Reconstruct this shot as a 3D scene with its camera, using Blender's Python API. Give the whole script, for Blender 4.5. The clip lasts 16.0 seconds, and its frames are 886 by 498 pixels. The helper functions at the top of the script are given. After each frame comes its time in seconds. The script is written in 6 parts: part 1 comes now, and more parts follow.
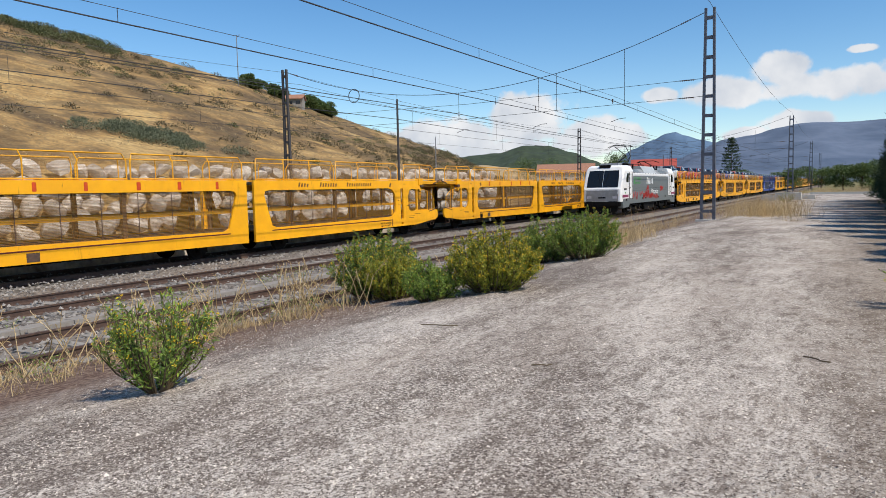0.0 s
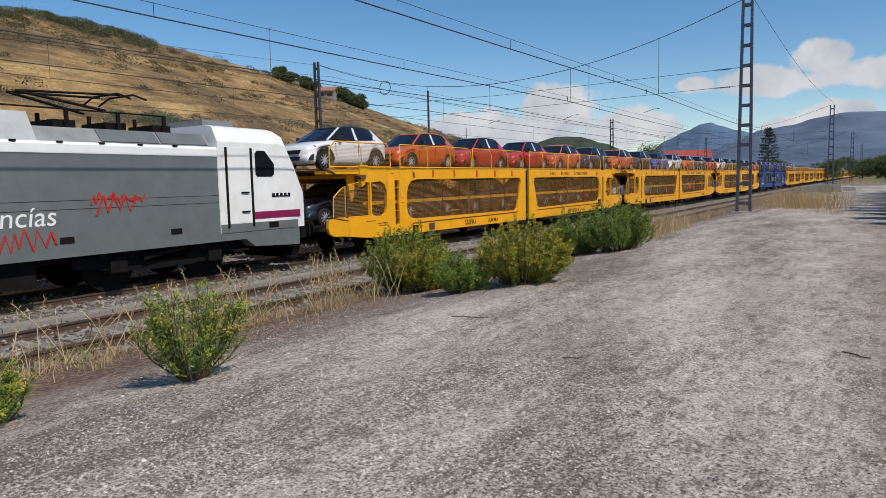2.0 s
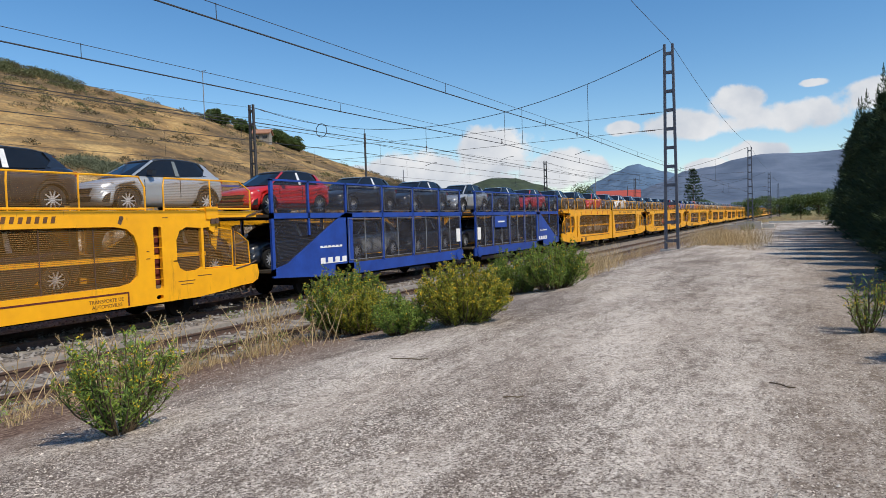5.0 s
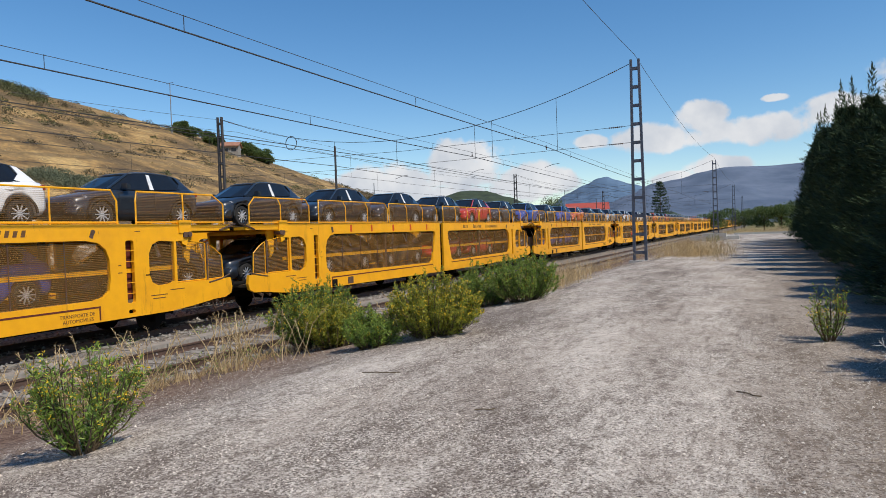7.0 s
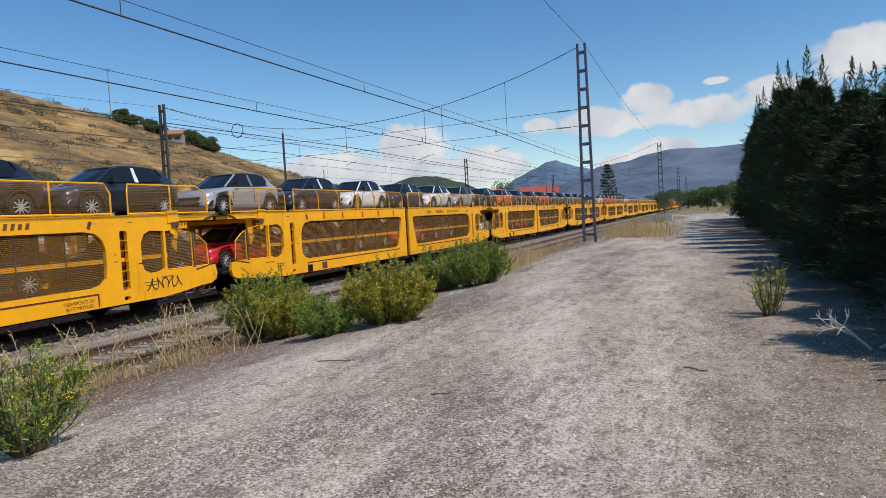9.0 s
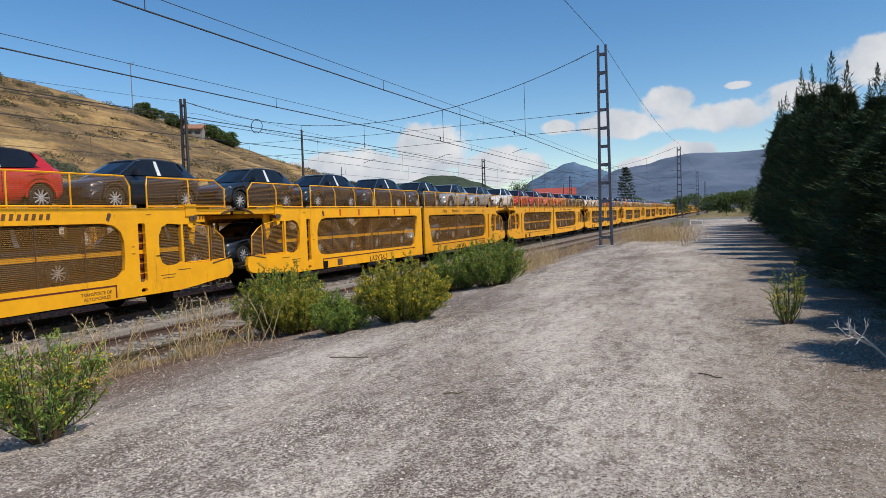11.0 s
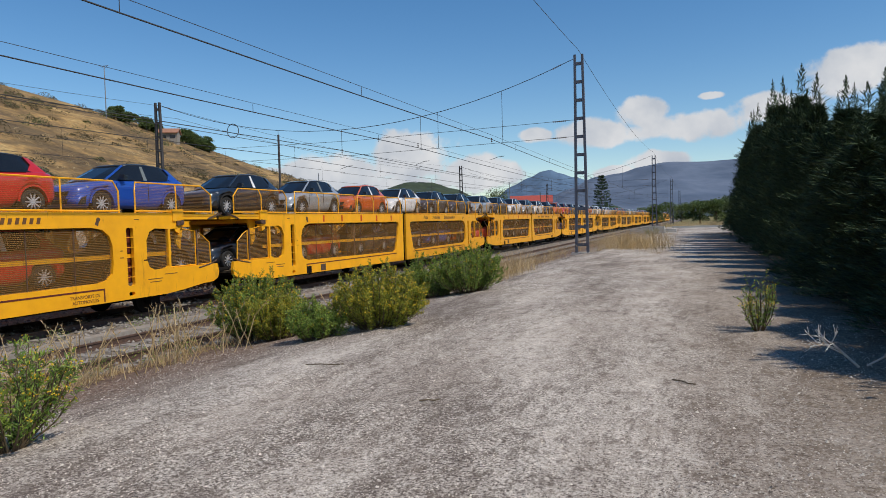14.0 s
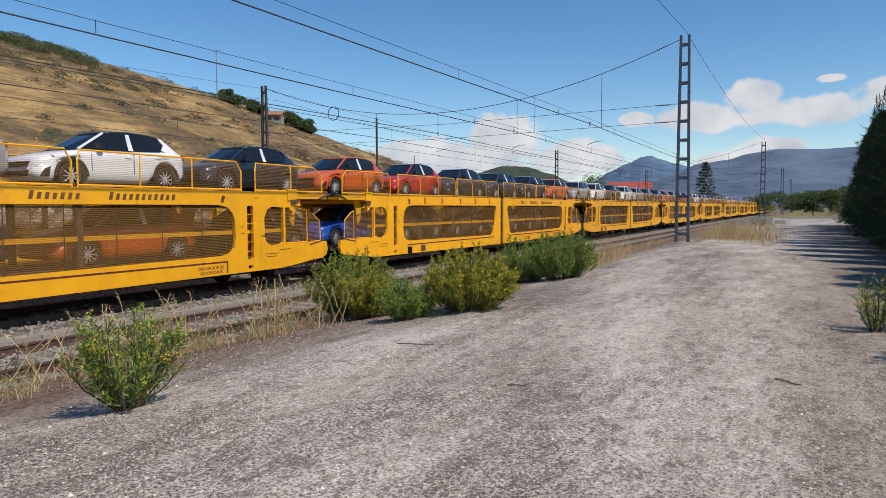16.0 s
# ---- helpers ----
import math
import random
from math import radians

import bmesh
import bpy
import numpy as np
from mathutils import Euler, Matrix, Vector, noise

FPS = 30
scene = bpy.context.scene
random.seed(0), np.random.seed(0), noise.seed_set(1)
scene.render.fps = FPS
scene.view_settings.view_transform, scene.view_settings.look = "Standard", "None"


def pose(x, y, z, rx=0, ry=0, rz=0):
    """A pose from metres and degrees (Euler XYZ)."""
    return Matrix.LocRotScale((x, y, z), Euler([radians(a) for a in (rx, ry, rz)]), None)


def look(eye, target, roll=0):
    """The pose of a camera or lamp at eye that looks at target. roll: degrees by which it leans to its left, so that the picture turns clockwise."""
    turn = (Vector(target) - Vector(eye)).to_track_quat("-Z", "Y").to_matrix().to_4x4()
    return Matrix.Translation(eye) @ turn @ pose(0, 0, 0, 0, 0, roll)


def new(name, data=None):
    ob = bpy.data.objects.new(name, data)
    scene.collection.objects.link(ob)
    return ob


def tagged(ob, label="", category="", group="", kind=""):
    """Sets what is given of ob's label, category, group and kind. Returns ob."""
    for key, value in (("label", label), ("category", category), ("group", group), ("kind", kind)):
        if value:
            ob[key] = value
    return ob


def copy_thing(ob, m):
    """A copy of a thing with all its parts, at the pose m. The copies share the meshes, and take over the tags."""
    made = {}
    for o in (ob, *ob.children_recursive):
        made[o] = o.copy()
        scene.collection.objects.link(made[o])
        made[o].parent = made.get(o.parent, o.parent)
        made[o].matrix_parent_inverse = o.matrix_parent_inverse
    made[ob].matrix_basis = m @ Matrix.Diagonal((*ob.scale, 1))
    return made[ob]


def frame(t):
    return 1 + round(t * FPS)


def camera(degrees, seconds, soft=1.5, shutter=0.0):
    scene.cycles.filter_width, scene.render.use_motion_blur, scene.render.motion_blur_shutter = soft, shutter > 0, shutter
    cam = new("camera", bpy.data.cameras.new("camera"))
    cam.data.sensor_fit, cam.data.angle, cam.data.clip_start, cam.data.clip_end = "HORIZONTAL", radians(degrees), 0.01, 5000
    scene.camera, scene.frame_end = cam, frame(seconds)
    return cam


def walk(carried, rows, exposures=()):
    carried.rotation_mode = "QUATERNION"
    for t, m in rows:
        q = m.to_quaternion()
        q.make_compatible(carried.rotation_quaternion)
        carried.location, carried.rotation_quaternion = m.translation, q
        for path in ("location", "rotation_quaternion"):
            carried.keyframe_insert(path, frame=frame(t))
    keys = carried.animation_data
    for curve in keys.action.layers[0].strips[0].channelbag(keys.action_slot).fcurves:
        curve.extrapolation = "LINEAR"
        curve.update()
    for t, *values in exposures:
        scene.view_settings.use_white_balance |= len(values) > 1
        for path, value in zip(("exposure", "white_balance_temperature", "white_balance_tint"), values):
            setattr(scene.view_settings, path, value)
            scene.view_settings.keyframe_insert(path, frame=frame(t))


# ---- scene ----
import functools

# camera: held by a standing viewer at the yard's edge; x across the tracks, y along them, z up from the yard
FOV = 66.0
EYE = (0.0, 0.0, 1.75)
PATH = [
    (0.0, 85.02, 1.22, 30.29), (0.5, 85.43, 2.46, 31.90), (1.0, 84.35, 2.35, 32.81), (1.5, 85.50, 2.01, 32.73),
    (2.0, 84.39, 1.27, 32.85), (2.5, 82.78, 1.54, 33.85), (3.0, 83.78, 2.03, 33.25), (3.5, 84.51, 1.61, 32.36),
    (4.0, 86.34, 1.43, 30.09), (4.5, 86.91, 0.93, 27.85), (5.0, 87.69, 1.85, 27.65), (5.2, 87.95, 2.03, 27.16),
    (7.5, 88.73, 2.34, 24.43), (8.0, 88.38, 2.86, 22.57), (8.5, 88.18, 2.77, 20.24), (9.0, 87.29, 3.23, 21.18),
    (9.2, 86.88, 2.92, 21.83), (11.5, 87.39, 1.87, 22.58), (12.0, 87.39, 2.08, 22.90), (12.5, 86.82, 1.99, 22.60),
    (13.0, 86.87, 1.62, 22.14), (13.5, 87.18, 1.23, 20.79), (14.0, 87.80, 1.61, 20.63), (14.5, 87.24, 1.15, 21.66),
    (15.0, 86.95, 1.02, 22.69), (15.5, 87.93, 0.41, 24.53), (16.0, 86.58, 0.25, 28.45),
]
cam = camera(FOV, 16.0, soft=0.55)
EXPOSE = [(0, 0.03), (0.5, 0.03), (1.0, 0.03), (1.5, -0.22), (2.0, -0.3), (2.5, -0.18), (3.0, 0.1), (3.5, -0.02), (4.0, -0.08), (5.0, -0.06), (7.5, -0.1), (9.0, -0.15), (11.5, -0.15), (13.0, -0.18), (14.0, -0.25), (16.0, -0.15)]
walk(cam, [(t, pose(*EYE, rx, ry, rz)) for t, rx, ry, rz in PATH], EXPOSE)

# how far the train has run, metres, time by time
RUN = [(0, 0), (0.5, 13.7), (1, 27.1), (1.5, 40.8), (2, 54.5), (2.5, 68.6), (3, 82.8), (4, 110.2), (5, 138.4), (7.5, 208.3), (8.5, 235.7), (9, 249.1),
       (11.5, 319.6), (12.5, 347.6), (13.5, 375.2), (14, 389.2), (15, 417.4), (16, 444.9)]

# plan
RAIL = -0.55                      # top of the rails
TRACKS = [-11.05, -15.6, -20.7]   # weeds track, running track, standing train
NOSE = 50.3                       # loco's nose at the start
WAGON = 28.12

# ---- light ----
SUN_DIR = Vector((0.60, -0.12, 0.79)).normalized()
sun = new("sun", bpy.data.lights.new("sun", "SUN"))
sun.data.energy, sun.data.angle, sun.data.color = 4.6, radians(0.53), (1.0, 0.915, 0.79)
sun.matrix_world = look(SUN_DIR * 50, (0, 0, 0))


def nodes_of(tree):
    n, l = tree.nodes, tree.links

    def add(kind, **kw):
        nd = n.new(kind)
        for k, v in kw.items():
            if k in nd.inputs:
                nd.inputs[k].default_value = v
        return nd
    return n, l, add


def build_world():
    world = bpy.data.worlds.new("sky")
    scene.world = world
    world.use_nodes = True
    n, l, add = nodes_of(world.node_tree)
    n.clear()
    out, bg = add("ShaderNodeOutputWorld"), add("ShaderNodeBackground")
    sky = add("ShaderNodeTexSky")
    sky.sky_type, sky.sun_disc = "NISHITA", False
    sky.sun_elevation = math.asin(SUN_DIR.z)
    sky.sun_rotation = math.atan2(SUN_DIR.x, SUN_DIR.y)
    sky.altitude, sky.air_density, sky.dust_density, sky.ozone_density = 500, 1.0, 0.1, 1.6
    l.new(bg.outputs[0], out.inputs[0])
    bg.inputs["Strength"].default_value = 0.098
    # cumulus banks low over the horizon: soft balls in direction space, broken up by noise
    co = add("ShaderNodeTexCoord")
    noise1 = add("ShaderNodeTexNoise", Scale=19.0, Detail=12.0, Roughness=0.57)
    l.new(co.outputs["Generated"], noise1.inputs["Vector"])
    best = None
    for az, el, wide, tall in CLOUDS:
        d = Vector((math.sin(radians(az)) * math.cos(radians(el)), math.cos(radians(az)) * math.cos(radians(el)), math.sin(radians(el))))
        right = Vector((math.cos(radians(az)), -math.sin(radians(az)), 0))
        upw = right.cross(d)
        terms = []
        for axis, size in ((right, wide), (upw, tall)):
            dot = add("ShaderNodeVectorMath")
            dot.operation = "DOT_PRODUCT"
            l.new(co.outputs["Generated"], dot.inputs[0])
            dot.inputs[1].default_value = axis / math.sin(radians(size))
            sq = add("ShaderNodeMath")
            sq.operation = "MULTIPLY"
            l.new(dot.outputs["Value"], sq.inputs[0])
            l.new(dot.outputs["Value"], sq.inputs[1])
            terms.append(sq.outputs[0])
        front = add("ShaderNodeVectorMath")
        front.operation = "DOT_PRODUCT"
        l.new(co.outputs["Generated"], front.inputs[0])
        front.inputs[1].default_value = d
        s = add("ShaderNodeMath")
        s.operation = "ADD"
        l.new(terms[0], s.inputs[0]), l.new(terms[1], s.inputs[1])
        inv = add("ShaderNodeMath")
        inv.operation = "SUBTRACT"
        inv.inputs[0].default_value = 1.0
        l.new(s.outputs[0], inv.inputs[1])
        gate = add("ShaderNodeMath")
        gate.operation = "GREATER_THAN"
        gate.inputs[1].default_value = 0.0
        l.new(front.outputs["Value"], gate.inputs[0])
        mx = add("ShaderNodeMath")
        mx.operation = "MULTIPLY"
        cl = add("ShaderNodeMath")
        cl.operation = "MAXIMUM"
        cl.inputs[1].default_value = -1.0
        l.new(inv.outputs[0], cl.inputs[0])
        add1 = add("ShaderNodeMath")
        add1.operation = "ADD"
        add1.inputs[1].default_value = 1.0
        l.new(cl.outputs[0], add1.inputs[0])
        l.new(add1.outputs[0], mx.inputs[0]), l.new(gate.outputs[0], mx.inputs[1])
        if best is None:
            best = mx.outputs[0]
        else:
            top = add("ShaderNodeMath")
            top.operation = "SMOOTH_MAX"
            top.inputs[2].default_value = 0.25
            l.new(best, top.inputs[0]), l.new(mx.outputs[0], top.inputs[1])
            best = top.outputs[0]
    total = add("ShaderNodeMath")
    total.operation = "MULTIPLY_ADD"
    total.inputs[1].default_value = 3.0
    l.new(noise1.outputs["Fac"], total.inputs[0])
    l.new(best, total.inputs[2])
    ramp = add("ShaderNodeMapRange")
    ramp.inputs["From Min"].default_value, ramp.inputs["From Max"].default_value = 2.38, 2.95
    ramp.interpolation_type = "SMOOTHSTEP"
    l.new(total.outputs[0], ramp.inputs["Value"])
    shade = add("ShaderNodeTexNoise", Scale=16.0, Detail=8.0)
    l.new(co.outputs["Generated"], shade.inputs["Vector"])
    cr = add("ShaderNodeValToRGB")
    cr.color_ramp.elements[0].position, cr.color_ramp.elements[0].color = 0.33, (5.9, 6.4, 7.2, 1)
    cr.color_ramp.elements[1].position, cr.color_ramp.elements[1].color = 0.66, (8.7, 8.8, 9.0, 1)
    l.new(shade.outputs["Fac"], cr.inputs[0])
    mix = add("ShaderNodeMix")
    mix.data_type = "RGBA"
    l.new(ramp.outputs[0], mix.inputs["Factor"])
    hs = add("ShaderNodeHueSaturation", Saturation=1.30, Value=1.44)
    l.new(sky.outputs[0], hs.inputs["Color"])
    l.new(hs.outputs[0], mix.inputs[6]), l.new(cr.outputs[0], mix.inputs[7])
    l.new(mix.outputs[2], bg.inputs["Color"])


# azimuth, elevation, half width, half height in degrees
CLOUDS = [(-23.2, 5.5, 4.4, 2.3), (-28.8, 4.5, 5.0, 1.9), (-33.5, 3.6, 3.4, 1.2), (-18.0, 3.9, 3.8, 1.8), (-26.0, 2.8, 9.0, 1.5), (-4.4, 8.2, 2.4, 1.3), (-7.6, 6.9, 4.0, 1.3), (-0.6, 7.0, 4.4, 1.25),
          (-12.8, 7.0, 1.6, 0.7), (-3.2, 4.4, 2.6, 1.0), (-6.2, 3.6, 2.4, 0.7), (0.9, 9.2, 1.0, 0.32), (5.5, 7.8, 3.6, 1.2), (11.5, 9.6, 4.6, 1.9), (20, 11, 7, 3), (60, 9, 16, 3), (120, 12, 20, 4), (-110, 10, 18, 3), (170, 9, 20, 3)]
build_world()


# ---- materials ----
def mat(name, color, rough=0.6, metal=0.0, second=None, scale=6.0, amount=0.5, bump=0.0, bump_scale=60.0, random_value=0.0, coat=0.0, detail=6.0, stretch=(1, 1, 1)):
    m = bpy.data.materials.new(name)
    m.use_nodes = True
    n, l, add = nodes_of(m.node_tree)
    b = n["Principled BSDF"]
    b.inputs["Roughness"].default_value, b.inputs["Metallic"].default_value = rough, metal
    b.inputs["Coat Weight"].default_value = coat
    co = add("ShaderNodeTexCoord")
    mp = add("ShaderNodeMapping")
    mp.inputs["Scale"].default_value = stretch
    l.new(co.outputs["Object"], mp.inputs["Vector"])
    tex = add("ShaderNodeTexNoise", Scale=scale, Detail=detail, Roughness=0.65)
    l.new(mp.outputs[0], tex.inputs["Vector"])
    ramp = add("ShaderNodeValToRGB")
    dark = second or tuple(c * 0.62 for c in color)
    ramp.color_ramp.elements[0].position, ramp.color_ramp.elements[0].color = 0.5 - 0.35 * (1 - amount) - 0.05, (*dark, 1)
    ramp.color_ramp.elements[1].position, ramp.color_ramp.elements[1].color = 0.62, (*color, 1)
    l.new(tex.outputs["Fac"], ramp.inputs[0])
    colour = ramp.outputs[0]
    if random_value:
        info = add("ShaderNodeObjectInfo")
        hsv = add("ShaderNodeHueSaturation")
        rng = add("ShaderNodeMapRange")
        rng.inputs["To Min"].default_value, rng.inputs["To Max"].default_value = 1 - random_value, 1 + random_value
        l.new(info.outputs["Random"], rng.inputs["Value"])
        l.new(rng.outputs[0], hsv.inputs["Value"]), l.new(colour, hsv.inputs["Color"])
        colour = hsv.outputs[0]
    l.new(colour, b.inputs["Base Color"])
    if bump:
        bt = add("ShaderNodeTexNoise", Scale=bump_scale, Detail=4.0)
        l.new(mp.outputs[0], bt.inputs["Vector"])
        bm_ = add("ShaderNodeBump", Strength=bump, Distance=0.02)
        l.new(bt.outputs["Fac"], bm_.inputs["Height"])
        l.new(bm_.outputs[0], b.inputs["Normal"])
    return m


def island_mat(name, c0, c1, rough=0.7, translucent=0.0):
    """Colour that varies piece by piece over a joined mesh."""
    m = bpy.data.materials.new(name)
    m.use_nodes = True
    n, l, add = nodes_of(m.node_tree)
    b = n["Principled BSDF"]
    b.inputs["Roughness"].default_value = rough
    geo = add("ShaderNodeNewGeometry")
    ramp = add("ShaderNodeValToRGB")
    ramp.color_ramp.elements[0].color, ramp.color_ramp.elements[1].color = (*c0, 1), (*c1, 1)
    l.new(geo.outputs["Random Per Island"], ramp.inputs[0])
    l.new(ramp.outputs[0], b.inputs["Base Color"])
    if translucent:
        tr, mx = add("ShaderNodeBsdfTranslucent"), add("ShaderNodeMixShader")
        l.new(ramp.outputs[0], tr.inputs["Color"])
        mx.inputs[0].default_value = translucent
        l.new(b.outputs[0], mx.inputs[1]), l.new(tr.outputs[0], mx.inputs[2])
        l.new(mx.outputs[0], n["Material Output"].inputs["Surface"])
    return m


def grime(m, colour, stretch, lo, hi, most):
    """Streaky dirt or rust over a paint."""
    n, l, add = nodes_of(m.node_tree)
    b = n["Principled BSDF"]
    src = b.inputs["Base Color"].links[0].from_socket
    co, mp = add("ShaderNodeTexCoord"), add("ShaderNodeMapping")
    mp.inputs["Scale"].default_value = stretch
    l.new(co.outputs["Object"], mp.inputs["Vector"])
    tex = add("ShaderNodeTexNoise", Scale=1.0, Detail=9.0, Roughness=0.7)
    l.new(mp.outputs[0], tex.inputs["Vector"])
    rng, mx = add("ShaderNodeMapRange"), add("ShaderNodeMix")
    rng.inputs["From Min"].default_value, rng.inputs["From Max"].default_value, rng.inputs["To Max"].default_value = lo, hi, most
    l.new(tex.outputs["Fac"], rng.inputs["Value"])
    mx.data_type = "RGBA"
    l.new(rng.outputs[0], mx.inputs["Factor"])
    l.new(src, mx.inputs[6])
    mx.inputs[7].default_value = (*colour, 1)
    l.new(mx.outputs[2], b.inputs["Base Color"])


def mesh_screen(name, colour, cover):
    """Perforated sheet: fine horizontal bars with gaps to look through."""
    m = bpy.data.materials.new(name)
    m.use_nodes = True
    n, l, add = nodes_of(m.node_tree)
    b = n["Principled BSDF"]
    b.inputs["Base Color"].default_value, b.inputs["Roughness"].default_value = (*colour, 1), 0.6
    co = add("ShaderNodeTexCoord")
    sep = add("ShaderNodeSeparateXYZ")
    l.new(co.outputs["Object"], sep.inputs[0])
    wv = add("ShaderNodeMath")
    wv.operation = "MULTIPLY"
    wv.inputs[1].default_value = 2 * math.pi / 0.042
    l.new(sep.outputs["Z"], wv.inputs[0])
    sn = add("ShaderNodeMath")
    sn.operation = "SINE"
    l.new(wv.outputs[0], sn.inputs[0])
    rng = add("ShaderNodeMapRange")
    rng.inputs["From Min"].default_value, rng.inputs["From Max"].default_value = -0.3, 1.0
    rng.inputs["To Min"].default_value, rng.inputs["To Max"].default_value = cover - 0.1, min(1.0, cover + 0.3)
    l.new(sn.outputs[0], rng.inputs["Value"])
    tr, mx = add("ShaderNodeBsdfTransparent"), add("ShaderNodeMixShader")
    l.new(rng.outputs[0], mx.inputs[0])
    l.new(tr.outputs[0], mx.inputs[1]), l.new(b.outputs[0], mx.inputs[2])
    l.new(mx.outputs[0], n["Material Output"].inputs["Surface"])
    return m


YELLOW = mat("yellow_paint", (0.90, 0.425, 0.008), 0.42, second=(0.72, 0.315, 0.010), scale=1.3, amount=0.25, random_value=0.08, detail=10)
grime(YELLOW, (0.17, 0.075, 0.02), (0.9, 2.6, 0.35), 0.60, 0.74, 0.8)
grime(YELLOW, (0.10, 0.055, 0.025), (9, 9, 2.0), 0.64, 0.72, 0.7)
BLUE = mat("blue_paint", (0.02, 0.07, 0.36), 0.4, second=(0.015, 0.04, 0.2), scale=1.5, amount=0.4)
SCREEN = mesh_screen("brown_mesh", (0.34, 0.175, 0.045), 0.15)
SCREEN_BLUE = mesh_screen("grey_mesh", (0.05, 0.05, 0.065), 0.22)
DARK = mat("grimy_black_steel", (0.012, 0.011, 0.010), 0.8, second=(0.005, 0.0045, 0.0045), scale=5)
DARK.node_tree.nodes["Principled BSDF"].inputs["Specular IOR Level"].default_value = 0.12
RUSTY = mat("rusty_steel", (0.11, 0.062, 0.04), 0.8, second=(0.05, 0.03, 0.022), scale=8, bump=0.2)
DECK = mat("deck_steel", (0.12, 0.09, 0.055), 0.8, second=(0.06, 0.042, 0.026), scale=3)
MAROON = mat("maroon_paint", (0.13, 0.022, 0.012), 0.6, second=(0.07, 0.014, 0.01), scale=5)
RED = mat("red_lettering", (0.62, 0.07, 0.01), 0.6)
BROWN = mat("brown_lettering", (0.16, 0.07, 0.02), 0.6)
WHITE = mat("white_paint", (0.88, 0.88, 0.86), 0.35, second=(0.76, 0.75, 0.72), scale=2, amount=0.3)
GREY = mat("grey_paint", (0.15, 0.17, 0.17), 0.45, second=(0.115, 0.13, 0.13), scale=2, amount=0.4)
PALEGREY = mat("pale_roof_grey", (0.46, 0.48, 0.48), 0.45, second=(0.36, 0.37, 0.37), scale=2)
ROOFGREY = mat("roof_grey", (0.3, 0.31, 0.31), 0.5, second=(0.2, 0.2, 0.19), scale=2)
GLASS = mat("dark_glass", (0.012, 0.014, 0.017), 0.06)
STEEL = mat("galvanised_steel", (0.27, 0.28, 0.30), 0.5, 0.3, second=(0.19, 0.2, 0.21), scale=4)
MASTGREY = mat("mast_paint", (0.10, 0.112, 0.145), 0.6, 0.0, second=(0.065, 0.072, 0.09), scale=4)
POLEDARK = mat("dark_pole", (0.06, 0.055, 0.055), 0.7)
WIRE = mat("wire", (0.04, 0.04, 0.042), 0.6)
PORCELAIN = mat("insulator", (0.09, 0.05, 0.035), 0.3)
CHROME = mat("alloy", (0.58, 0.58, 0.6), 0.35, 0.25)
TYRE = mat("tyre", (0.02, 0.02, 0.02), 0.85)
RAILTOP = mat("rail_steel", (0.11, 0.066, 0.048), 0.65, 0.1, second=(0.055, 0.034, 0.026), scale=9)
SLEEPER = mat("sleeper_concrete", (0.3, 0.28, 0.25), 0.9, second=(0.2, 0.17, 0.14), scale=5)
CONCRETE = mat("concrete", (0.5, 0.49, 0.46), 0.9, second=(0.36, 0.34, 0.31), scale=4)


